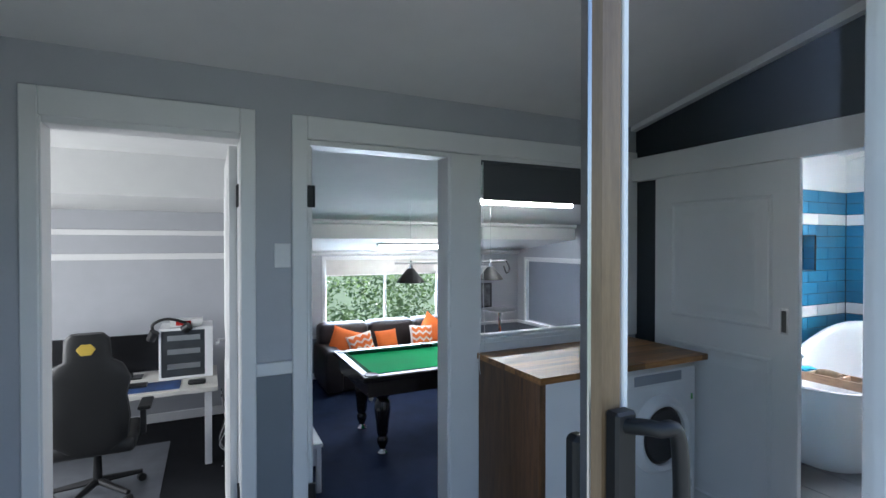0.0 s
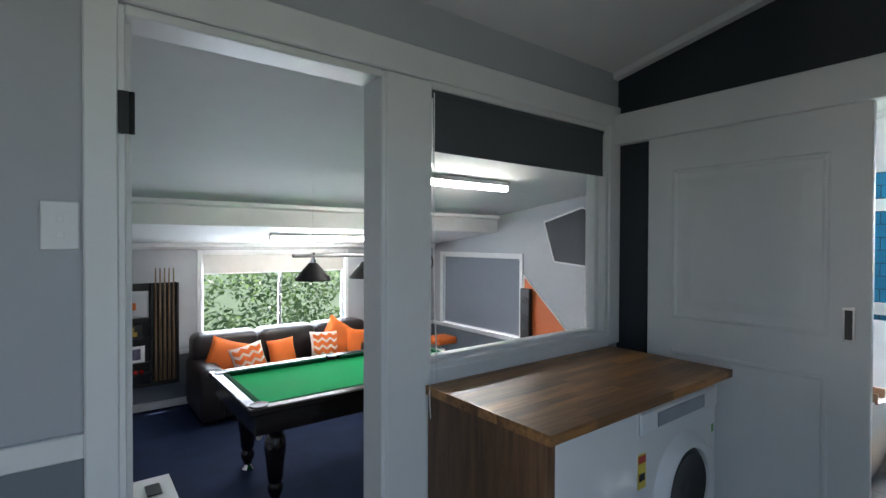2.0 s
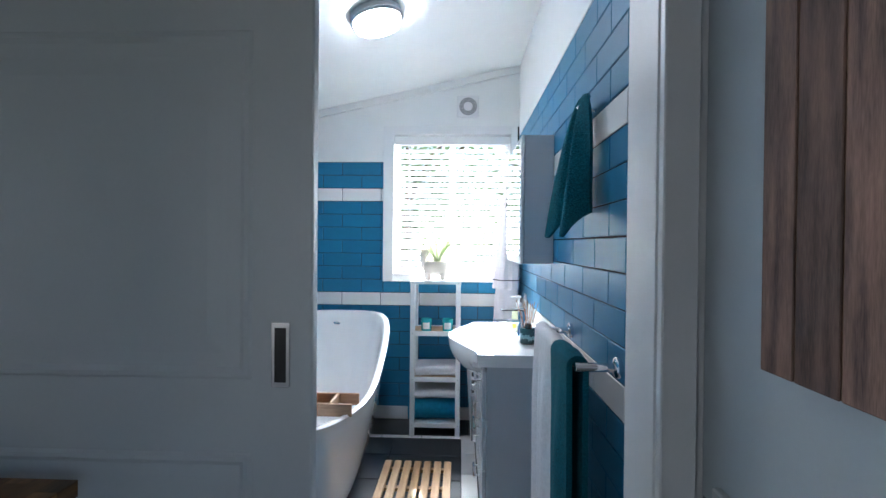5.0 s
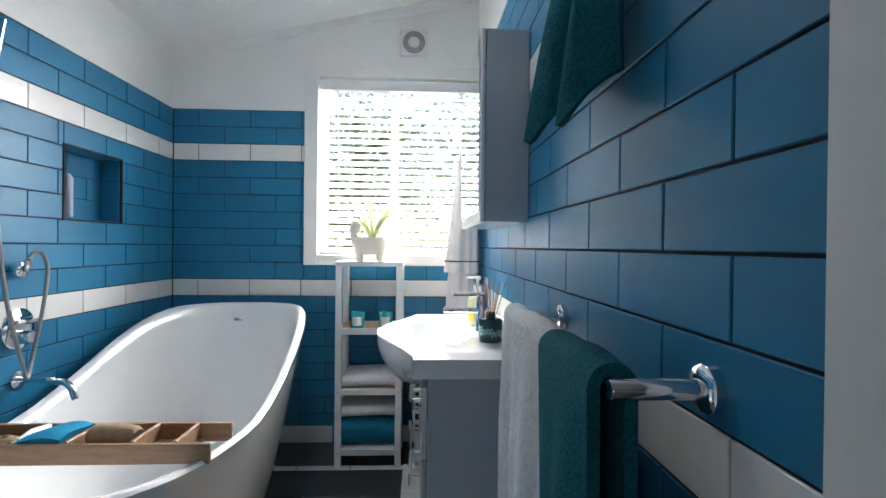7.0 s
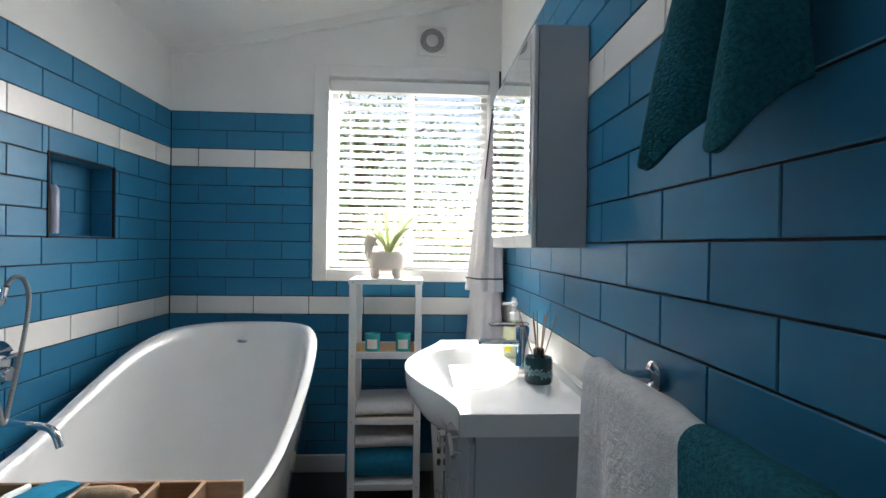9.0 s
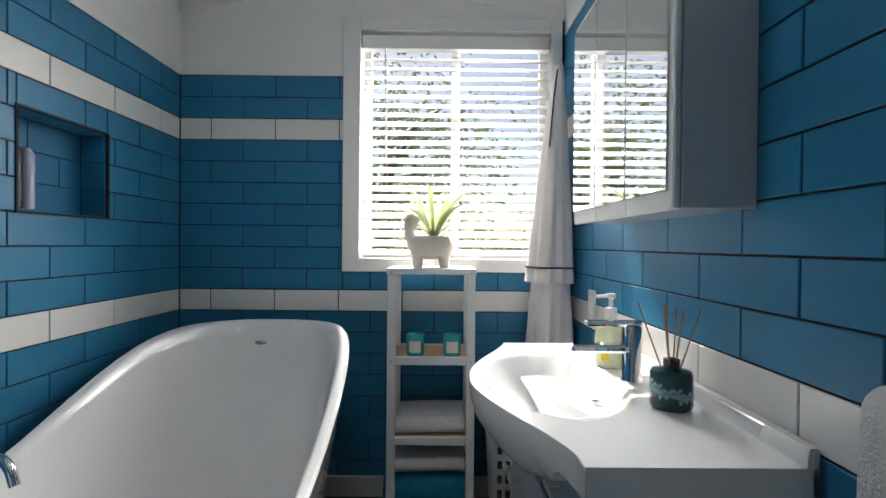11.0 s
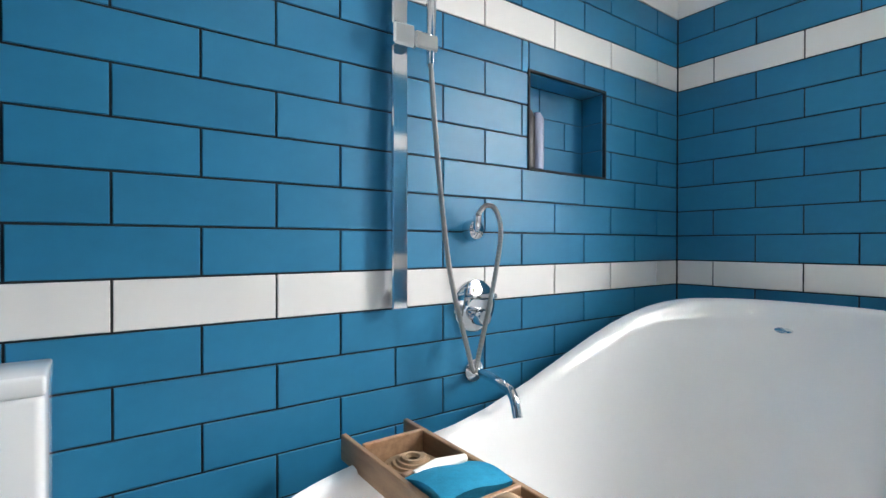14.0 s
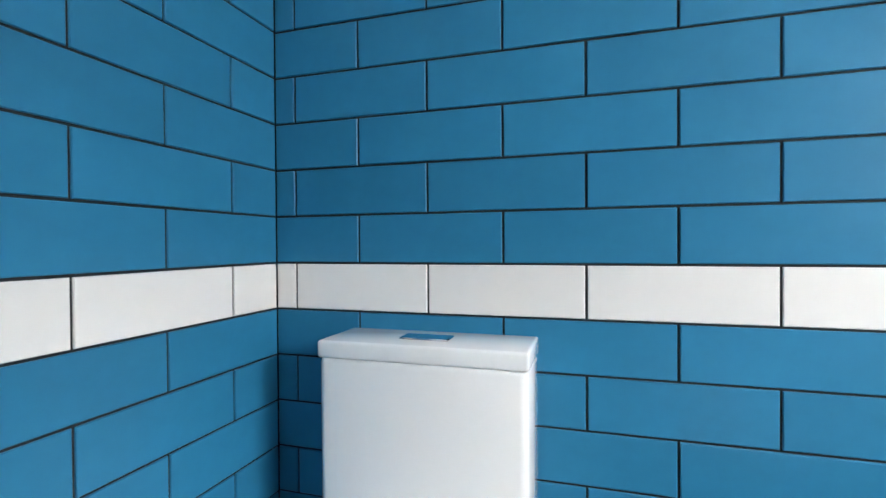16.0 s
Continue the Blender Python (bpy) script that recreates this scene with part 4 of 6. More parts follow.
def robe_loops(z0, z1, n, r0, r1, c0, c1, amp):
    out = []
    for k in range(n + 1):
        t = k / n
        z = z0 + (z1 - z0) * t
        s = t ** 0.75
        cx, cy = c0[0] + (c1[0] - c0[0]) * s, c0[1] + (c1[1] - c0[1]) * s
        rx, ry = r0[0] + (r1[0] - r0[0]) * s, r0[1] + (r1[1] - r0[1]) * s
        lp = []
        for i in range(44):
            a = 2 * math.pi * i / 44
            f = 1 + amp * s * (0.6 * math.sin(5 * a + 1.3 * t) + 0.4 * math.sin(11 * a + 2) + 0.5 * noise.noise((math.cos(a) * 2, math.sin(a) * 2, z * 3)))
            lp.append((cx + rx * f * math.cos(a), max(0.738, cy + ry * f * math.sin(a)), z))
        out.append(lp)
    return out


w = thing("bathrobe", (5.35, 0.8, 0.72), "white bathrobe with dark piping hanging from a hook", "bathrobe")
bm = bmesh.new()
body = robe_loops(1.99, 1.03, 30, (0.02, 0.014), (0.13, 0.095), (5.40, 0.78), (5.33, 0.835), 0.16)
rings(bm, body)
part("robe_body", bm, M_ROBE, w, smooth=True)
bm = bmesh.new()
rings(bm, robe_loops(1.035, 0.72, 12, (0.115, 0.08), (0.125, 0.09), (5.33, 0.83), (5.335, 0.835), 0.2))
part("robe_skirt", bm, M_ROBE, w, smooth=True)
bm = bmesh.new()
tube(bm, [Vector(body[28][i % 44]) + Vector((0.004 * math.cos(2 * math.pi * i / 44), 0.004 * math.sin(2 * math.pi * i / 44), 0)) for i in range(8, 40)], 0.004, 6)
part("piping", bm, M_BLACK, w, "dark piping on the cuff")
bm = bmesh.new()
tube(bm, [Vector(body[k][17]) + Vector((-0.004, 0.002, 0)) for k in range(1, 13)], 0.0035, 6)
part("piping", bm, M_BLACK, w, "dark piping on the collar")

w = thing("power_outlet", (5.2, 0.73, 0.98), "white double power outlet on the tiles", "power outlet")
part("plate", B((5.02, 0.7305, 0.90, 5.09, 0.741, 1.02), bev=0.003), M_PLASTIC, w)
for z in (0.93, 0.98):
    part("switch", B((5.045, 0.741, z, 5.065, 0.745, z + 0.02), bev=0.002), M_WHITE, w)

# towel rail and towels
RAIL_Y, RAIL_Z = 0.842, 1.013
w = thing("towel_rail", (3.43, 0.79, RAIL_Z), "chrome towel rail with round wall roses", "towel rail")
bm = bmesh.new()
tube(bm, [(3.15, RAIL_Y, RAIL_Z), (3.745, RAIL_Y, RAIL_Z)], 0.011, 14)
part("bar", bm, M_CHROME, w, smooth=True)
for x in (3.15, 3.72):
    bm = bmesh.new()
    lathe(bm, 0, 0, [(0.029, 0), (0.029, 0.012), (0.025, 0.016), (0.0125, 0.018), (0.0125, 0.12), (0.011, 0.122)], 24)
    pose_part("rose", bm, M_CHROME, w, pose(x, 0.731, RAIL_Z, -90, 0, 0), smooth=True)


def over_bar(x0, x1, front, back, off, amp):
    def f(u, v):
        x = x0 + (x1 - x0) * v
        t = u * (front + back + 0.09)
        wob = amp * math.sin(23 * x + 2) + amp * 0.6 * math.sin(51 * x)
        r = 0.013 + off
        if t < back:
            return (x, RAIL_Y - r + 0.3 * wob * (1 - t / back), RAIL_Z - back + t)
        t -= back
        if t < 0.09:
            a = math.pi * t / 0.09
            return (x, RAIL_Y - r * math.cos(a), RAIL_Z + (0.012 + 0.45 * r) * math.sin(a) + 0.5 * wob)
        t -= 0.09
        return (x + 0.02 * t * math.sin(5 * v), RAIL_Y + r + (wob + 0.004) * min(1, t * 4) * 1.5, RAIL_Z - t)
    return f


cloth("bath_towel", "white terry towel folded over the chrome rail", "towel", (3.56, 0.8, 0.3), [("towel_sheet", over_bar(3.39, 3.745, 0.76, 0.62, 0.009, 0.006), 170, 24, 0.014)], M_TOWELW)
cloth("bath_towel", "dark teal terry towel draped over the chrome rail", "towel", (3.28, 0.8, 0.3), [("towel_sheet", over_bar(3.165, 3.40, 0.84, 0.66, 0.010, 0.005), 190, 26, 0.016)], M_TOWELT)
w = thing("towel_hook", (3.42, 0.74, 1.79), "small chrome towel hook", "hook")
bm = bmesh.new()
tube(bm, spline([(3.42, 0.731, 1.79), (3.42, 0.77, 1.785), (3.42, 0.79, 1.80)], 5), 0.008, 8)
part("peg", bm, M_CHROME, w, smooth=True)


def hung(u, v):
    """Two hollow folds falling from the hook, the farther one longer and standing off the wall."""
    a = (u - 0.5) * 2
    far, near = math.exp(-((a - 0.4) / 0.38) ** 2), math.exp(-((a + 0.55) / 0.26) ** 2)
    wide = 0.04 + 0.09 * v ** 0.55
    return (3.42 + a * wide + 0.03 * v + 0.008 * math.sin(9 * a + 5 * v),
            0.768 + v ** 0.6 * (0.105 * far + 0.085 * near) + 0.006 * math.sin(14 * a) * v,
            1.822 + 0.012 * (1 - a * a) * (1 - v) - (0.35 + 0.11 * far + 0.09 * near - 0.02 * a) * v)


cloth("hand_towel", "dark teal hand towel bunched on a wall hook", "towel", (3.45, 0.77, 1.45), [("towel_sheet", hung, 64, 36, 0.012)], M_TOWELT)

w = thing("duckboard_mat", (4.45, 1.42, 0), "slatted bamboo bath mat on the dark floor", "bath mat")
for k in range(7):
    y = 1.212 + 0.0595 * k
    part("slat", B((4.12, y, 0.018, 4.72, y + 0.043, 0.036), bev=0.003), M_BAMBOO, w)
for x in (4.18, 4.42, 4.64):
    part("cross_bar", B((x, 1.215, 0.001, x + 0.03, 1.61, 0.018)), M_BAMBOO, w)


def toilet():
    w = thing("toilet", (3.27, 2.3, 0), "white close-coupled toilet with a chrome flush button", "toilet")
    bm = bmesh.new()
    box(bm, 3.11, 2.388, 0.38, 3.484, 2.527, 0.812, bev=0.014, seg=3)
    part("cistern", bm, M_PORC, w, smooth=True)
    bm = bmesh.new()
    box(bm, 3.108, 2.386, 0.806, 3.486, 2.528, 0.838, bev=0.006, seg=3)
    part("lid", bm, M_PORC, w, smooth=True)
    part("flush_button", B((3.248, 2.43, 0.837, 3.34, 2.475, 0.842), bev=0.002), M_CHROME, w)
    bm = bmesh.new()
    egg = lambda s, z, dy=0: [(3.27 + 0.18 * s * math.cos(t), 2.16 + dy + 0.25 * s * math.sin(t), z) for t in [2 * math.pi * k / 28 for k in range(28)]]
    rings(bm, [egg(0.62, 0.001, 0.06), egg(0.66, 0.2, 0.05), egg(0.95, 0.36), egg(1, 0.4), egg(0.8, 0.4), egg(0.6, 0.3), egg(0.2, 0.22)])
    part("bowl", bm, M_PORC, w, smooth=True)
    bm = bmesh.new()
    rings(bm, [egg(1.02, 0.402), egg(1.03, 0.415), egg(1.0, 0.43), egg(0.1, 0.432)])
    part("seat_lid", bm, M_PLASTIC, w, smooth=True)


toilet()


# ---- hall ----
def laundry():
    w = thing("worktop", (2.1, 2.14, 0.89), "oak butcher-block worktop of glued staves", "worktop")
    y = 1.852
    while y < 2.40:
        y1 = min(y + 0.04, 2.408)
        x = 1.562 - random.uniform(0, 0.4)
        while x < 2.664:
            L = random.uniform(0.25, 0.6)
            a, b = max(1.562, x), min(x + L, 2.664)
            if b - a > 0.01:
                part("stave", B((a + 0.0002, y + 0.0002, 0.885, b - 0.0002, y1 - 0.0002, 0.915)), M_BUTCHER, w)
            x += L
        y = y1
    p = thing("end_panel", (1.58, 2.13, 0), "dark oak end panel under the worktop", "panel")
    part("board", B((1.57, 1.87, 0.0, 1.605, 2.405, 0.885), bev=0.002), M_WALNUT, p)
    c = thing("laundry_cabinet", (1.8, 2.13, 0), "white gloss laundry cupboard under the worktop", "cupboard")
    part("body", B((1.606, 1.905, 0.0, 2.03, 2.405, 0.884)), M_PLASTIC, c)
    part("door", B((1.608, 1.885, 0.06, 2.028, 1.904, 0.88), bev=0.003), mat("white_gloss_lacquer", (0.75, 0.75, 0.76), 0.06, var=0.02, bump=0, coat=0.5), c)
    d = thing("dryer", (2.34, 2.1, 0), "white front-loading clothes dryer with a dark round door", "dryer")
    part("body", B((2.04, 1.90, 0.01, 2.635, 2.40, 0.865), bev=0.01), M_PLASTIC, d)
    part("control_panel", B((2.06, 1.888, 0.775, 2.615, 1.901, 0.855), bev=0.006), M_PLASTIC, d)
    part("display_strip", B((2.16, 1.884, 0.79, 2.50, 1.8885, 0.84), bev=0.002), mat("grey_panel_print", (0.28, 0.3, 0.34), 0.35), d)
    for r0, r1, nm, m in ((0.15, 0.205, "door_ring", M_PLASTIC), (0.0, 0.15, "door_glass", M_BLACK)):
        bm = bmesh.new()
        if r0:
            prof = [(r0, 0.0), (r0, 0.03), (r0 + 0.02, 0.042), (r1 - 0.02, 0.036), (r1, 0.0)]
        else:
            prof = [(0.149, 0.012), (0.13, 0.028), (0.08, 0.016), (0.01, 0.01)]
        lathe(bm, 0, 0, prof, 40)
        pose_part(nm, bm, m, d, pose(2.36, 1.9, 0.52, 90, 0, 0), smooth=True)
    st = part("energy_sticker", B((2.058, 1.8975, 0.60, 2.105, 1.899, 0.715)), mat("yellow_sticker", (0.7, 0.55, 0.08), 0.5), d)
    part("sticker_band", B((2.06, 1.8965, 0.685, 2.103, 1.8975, 0.71)), mat("red_sticker", (0.5, 0.05, 0.04), 0.5), d)
    part("sticker_bar", B((2.064, 1.8965, 0.625, 2.098, 1.8975, 0.65)), M_BLACK, d)
    part("warning_label", B((2.59, 1.8975, 0.67, 2.605, 1.899, 0.70)), mat("green_sticker", (0.12, 0.4, 0.12), 0.5), d)
    part("badge", B((2.54, 1.898, 0.2, 2.60, 1.8995, 0.24)), M_STEEL, d)


laundry()


def sliding_door():
    w = thing("door_1", (2.735, 1.85, 0), "white two-panel sliding door standing half open", "sliding door", kind="structure")
    y0, y1, z0, z1 = 1.445, 2.246, 0.01, 1.905
    part("leaf", B((2.722, y0, z0, 2.754, y1, z1), bev=0.003), M_WHITE, w)
    for a, b in ((0.12, 0.94), (1.09, 1.74)):
        bm = bmesh.new()
        for (p0, q0, p1, q1, x) in ((y0 + 0.115, a - 0.005, y1 - 0.115, b + 0.005, 2.7218), ):
            lp = lambda i, xx: [(xx, p0 + i, q0 + i), (xx, p1 - i, q0 + i), (xx, p1 - i, q1 - i), (xx, p0 + i, q1 - i)]
            rings(bm, [lp(0, 2.7222), lp(0.006, 2.7165), lp(0.014, 2.7155), lp(0.024, 2.7222), lp(0.05, 2.7215), lp(0.085, 2.7172)])
        part("raised_panel", bm, M_WHITE, w)
    part("finger_pull", B((2.7185, 1.487, 1.072, 2.7225, 1.523, 1.195), bev=0.0015), M_STEEL, w, "recessed steel finger pull")
    # flat black plate, painted shade of the pull's hollow
    part("pull_recess_shade", B((2.7175, 1.494, 1.082, 2.7185, 1.516, 1.185)), M_BLACK, w)


sliding_door()


def art():
    w = thing("wall_art", (2.2, 0.715, 1.5), "weathered timber plank print with a faded cow picture", "wall art")
    part("board", B((1.75, 0.702, 1.165, 2.552, 0.722, 2.2), bev=0.002), M_TRAYW, w)
    xs = [1.75, 1.93, 2.08, 2.24, 2.40, 2.48, 2.552]
    for k, (a, b) in enumerate(zip(xs, xs[1:])):
        part("plank", B((a + 0.0015, 0.7215, 1.165, b - 0.0025, 0.7255, 2.2), bev=0.0015), M_PLANK, w)
    def blob(x, z, rx, rz, m, nm, y):
        bm = bmesh.new()
        n = 24
        rings(bm, [[(x + rx * (1 + 0.2 * noise.noise((math.cos(t) * 2, math.sin(t) * 2, x * 9))) * math.cos(t), yy, z + rz * (1 + 0.25 * noise.noise((math.cos(t) * 2, math.sin(t) * 2, z * 9 + 3))) * math.sin(t)) for t in [2 * math.pi * i / n for i in range(n)]] for yy in (y, y + 0.0008)])
        part(nm, bm, m, w)
    M_PA, M_PB = mat("faded_cream_paint", (0.3, 0.24, 0.19), 0.8, var=0.65, scale=22, bump=0.2), mat("faded_aqua_paint", (0.15, 0.28, 0.3), 0.8, var=0.6, scale=14)
    M_PC = mat("grey_brown_paint", (0.24, 0.19, 0.165), 0.8, var=0.6, scale=22)
    blob(2.19, 1.42, 0.075, 0.13, M_PA, "faded_patch", 0.7256)
    blob(2.17, 1.40, 0.045, 0.08, M_PC, "faded_patch", 0.7262)
    blob(2.10, 1.45, 0.1, 0.2, M_PC, "faded_patch", 0.7262)
    blob(2.42, 1.78, 0.05, 0.04, M_PB, "faded_patch", 0.7256)
    blob(2.22, 1.84, 0.07, 0.06, M_PA, "faded_patch", 0.7256)


M_PLANK = wood_mat("weathered_red_brown_plank", (0.34, 0.2, 0.15), (0.045, 0.026, 0.02), 0.75, (16, 16, 1.8), rand=0.28)
art()


def inner_window():
    w = thing("window_inner", (2.1, 2.47, 0.97), "fixed inner window with white beading", "window", kind="structure")
    bm = bmesh.new()
    for x0, x1, z0, z1 in ((1.582, 1.594, 0.96, 1.985), (2.64, 2.667, 0.96, 1.985), (1.594, 2.64, 0.96, 0.985), (1.594, 2.64, 1.96, 1.985)):
        box(bm, x0, 2.418, z0, x1, 2.535, z1, bev=0.003)
    for x0, x1, z0, z1 in ((1.594, 1.604, 0.985, 1.96), (2.605, 2.64, 0.985, 1.96), (1.604, 2.605, 0.985, 1.0)):
        box(bm, x0, 2.455, z0, x1, 2.50, z1, bev=0.003)
    part("frame", bm, M_WHITE, w)
    g = part("pane", B((1.598, 2.472, 0.99, 2.63, 2.476, 1.955)), M_GLASS, w)
    g.visible_shadow = False
    b = thing("roller_blind", (2.1, 2.44, 1.9), "charcoal roller blind partly lowered over the inner window", "roller blind")
    part("fabric", B((1.614, 2.436, 1.752, 2.652, 2.439, 1.955)), M_BLIND, b)
    bm = bmesh.new()
    tube(bm, [(1.602, 2.447, 1.955), (2.655, 2.447, 1.955)], 0.018, 14)
    part("roller", bm, M_BLIND, b, smooth=True)
    part("bottom_bar", B((1.614, 2.434, 1.742, 2.652, 2.441, 1.754), bev=0.002), M_BLIND, b)
    bm = bmesh.new()
    tube(bm, spline([(1.612, 2.43, 1.95), (1.61, 2.425, 1.3), (1.606, 2.40, 0.93), (1.575, 1.99 + 0.4, 0.8), (1.56, 2.38, 0.9), (1.6, 2.42, 0.96)], 8), 0.002, 6)
    part("bead_chain", bm, M_PLASTIC, b)


inner_window()

w = thing("light_switch", (0.56, 2.43, 1.45), "white two-gang wall switch plate", "light switch")
part("plate", B((0.527, 2.42, 1.395, 0.598, 2.4305, 1.505), bev=0.003), M_PLASTIC, w)
for z in (1.43, 1.465):
    part("rocker", B((0.556, 2.417, z - 0.008, 0.57, 2.4205, z + 0.008), bev=0.001), M_WHITE, w)
for x, s in ((0.394, 1), (0.687, -1)):
    for z in (0.35, 1.72):
        h = thing("door_hinge", (x, 2.53, z), "dark steel butt hinge on the door jamb", "hinge", "hinges in the doorways")
        y = 2.549 if s > 0 else 2.406
        part("leaf_plate", B((x - 0.015, 2.495, z - 0.05, x - 0.008, 2.546, z + 0.05) if s > 0 else (x - 0.016, 2.4, z - 0.05, x + 0.006, 2.4115, z + 0.05), bev=0.001), M_BLACKM, h)
        bm = bmesh.new()
        tube(bm, [(x - 0.012 * s, y, z - 0.05), (x - 0.012 * s, y, z + 0.05)], 0.006, 8)
        part("pin", bm, M_BLACKM, h)


def open_leaf():
    """Panel door folded back into the study."""
    w = thing("door_2", (0.362, 2.55, 0), "white panel door folded open into the study", "door", kind="structure")
    part("leaf", B((0.346, 2.552, -0.01, 0.381, 3.28, 1.95), bev=0.003), M_WHITE, w)
    for a, b in ((0.1, 0.86), (1.02, 1.82)):
        bm = bmesh.new()
        lp = lambda i, x: [(x, 2.67 + i, a + i), (x, 3.16 - i, a + i), (x, 3.16 - i, b - i), (x, 2.67 + i, b - i)]
        rings(bm, [lp(0, 0.3458), lp(0.006, 0.341), lp(0.014, 0.34), lp(0.024, 0.3455), lp(0.07, 0.3425)])
        part("raised_panel", bm, M_WHITE, w)
    bm = bmesh.new()
    tube(bm, [(0.346, 3.21, 0.95), (0.31, 3.21, 0.95), (0.305, 3.2, 0.95), (0.305, 3.1, 0.95)], 0.009, 8)
    part("handle", bm, M_STEEL, w, "steel lever handle", True)


open_leaf()


def entry_door():
    w = thing("door_entry", (1.15, 0.66, 0), "glazed entry door panel with a pine stile and black handle", "glass door", kind="structure")
    part("stile", B((0.746, 0.655, 0.02, 0.80, 0.69, 2.06), bev=0.01), M_RAILW, w, "varnished pine stile")
    part("edge_strip", B((0.740, 0.664, 0.02, 0.747, 0.682, 2.06), bev=0.002), M_STEEL, w)
    part("edge_strip", B((0.80, 0.66, 0.02, 0.812, 0.685, 2.06), bev=0.002), M_WHITE, w)
    part("frame", B((1.54, 0.65, 0.0, 1.6, 0.695, 2.08), (0.742, 0.65, 0.0, 1.54, 0.695, 0.018), (-0.45, 0.60, 2.062, 1.6, 0.695, 2.085), (-0.45, 0.6, 0, -0.40, 0.695, 2.06), bev=0.003), M_WHITE, w)
    g = part("pane", B((0.811, 0.672, 0.018, 1.541, 0.676, 2.062)), M_GLASS, w)
    g.visible_shadow = False
    h = part("handle", B((0.762, 0.632, 0.95, 0.80, 0.656, 1.27), bev=0.004), M_BLACKM, w, "black door handle plate")
    bm = bmesh.new()
    tube(bm, spline([(0.78, 0.64, 1.25), (0.80, 0.60, 1.255), (0.83, 0.59, 1.235), (0.83, 0.59, 1.05), (0.80, 0.60, 1.03), (0.78, 0.64, 1.04)], 6), 0.011, 10)
    part("grip", bm, M_BLACKM, w, "black D-shaped grip", True)
    part("inner_pull", B((0.742, 0.69, 1.0, 0.77, 0.72, 1.22), bev=0.008), M_BLACKM, w, "black inner pull")


entry_door()


# ---- games room ----
def pool_table():
    w = thing("pool_table", (2.57, 4.87, FZ), "black-stained pool table with green baize and turned legs", "pool table")
    x0, x1, y0, y1, zt = 1.49, 3.66, 4.27, 5.47, 0.32
    part("playing_bed", B((x0 + 0.1, y0 + 0.1, zt - 0.07, x1 - 0.1, y1 - 0.1, zt - 0.035)), M_BAIZE, w, "green baize bed")
    for a in ((x0, y0, x1, y0 + 0.085), (x0, y1 - 0.085, x1, y1), (x0, y0 + 0.085, x0 + 0.085, y1 - 0.085), (x1 - 0.085, y0 + 0.085, x1, y1 - 0.085)):
        part("rail", B((a[0], a[1], zt - 0.05, a[2], a[3], zt), bev=0.01), M_TABLEW, w)
    xm = (x0 + x1) / 2
    for a in ((x0 + 0.13, y0 + 0.085, xm - 0.07, y0 + 0.13), (xm + 0.07, y0 + 0.085, x1 - 0.13, y0 + 0.13), (x0 + 0.13, y1 - 0.13, xm - 0.07, y1 - 0.085), (xm + 0.07, y1 - 0.13, x1 - 0.13, y1 - 0.085),
              (x0 + 0.085, y0 + 0.13, x0 + 0.13, y1 - 0.13), (x1 - 0.13, y0 + 0.13, x1 - 0.085, y1 - 0.13)):
        part("cushion", B((a[0], a[1], zt - 0.036, a[2], a[3], zt - 0.002), bev=0.008), M_BAIZED, w)
    for x, y in ((x0 + 0.085, y0 + 0.085), (xm, y0 + 0.07), (x1 - 0.085, y0 + 0.085), (x0 + 0.085, y1 - 0.085), (xm, y1 - 0.07), (x1 - 0.085, y1 - 0.085)):
        bm = bmesh.new()
        lathe(bm, x, y, [(0.06, zt + 0.003), (0.062, zt + 0.006), (0.05, zt + 0.006), (0.045, zt - 0.03), (0.01, zt - 0.032)], 20)
        part("pocket", bm, M_BLACK, w, smooth=True)
        bm = bmesh.new()
        lathe(bm, x, y, [(0.03, zt - 0.07), (0.032, zt - 0.12), (0.025, zt - 0.2), (0.01, zt - 0.235)], 14)
        part("pocket_net", bm, M_CREAMN, w, "cream string net")
    for a in ((x0 + 0.05, y0 + 0.05, x1 - 0.05, y0 + 0.09), (x0 + 0.05, y1 - 0.09, x1 - 0.05, y1 - 0.05), (x0 + 0.05, y0 + 0.09, x0 + 0.09, y1 - 0.09), (x1 - 0.09, y0 + 0.09, x1 - 0.05, y1 - 0.09)):
        part("apron", B((a[0], a[1], zt - 0.2, a[2], a[3], zt - 0.05), bev=0.006), M_TABLEW, w)
    for x in (x0 + 0.26, x1 - 0.26):
        for y in (y0 + 0.28, y1 - 0.22):
            bm = bmesh.new()
            z = lambda h: FZ + h
            lathe(bm, x, y, [(0.028, z(0.05)), (0.035, z(0.07)), (0.05, z(0.1)), (0.055, z(0.14)), (0.04, z(0.17)), (0.055, z(0.2)), (0.062, z(0.3)), (0.078, z(0.42)), (0.072, z(0.5)), (0.05, z(0.53)), (0.075, z(0.56)), (0.08, z(0.63)), (0.08, z(0.7))], 22)
            lg = part("leg", bm, M_TABLEW, w, smooth=True)
            bm = bmesh.new()
            lathe(bm, x, y, [(0.045, z(0.001)), (0.048, z(0.012)), (0.03, z(0.03)), (0.02, z(0.05))], 18)
            part("levelling_foot", bm, M_CHROME, lg, "chrome levelling foot", True)


M_CREAMN = mat("cream_string", (0.5, 0.45, 0.36), 0.9, var=0.3, scale=60)
pool_table()


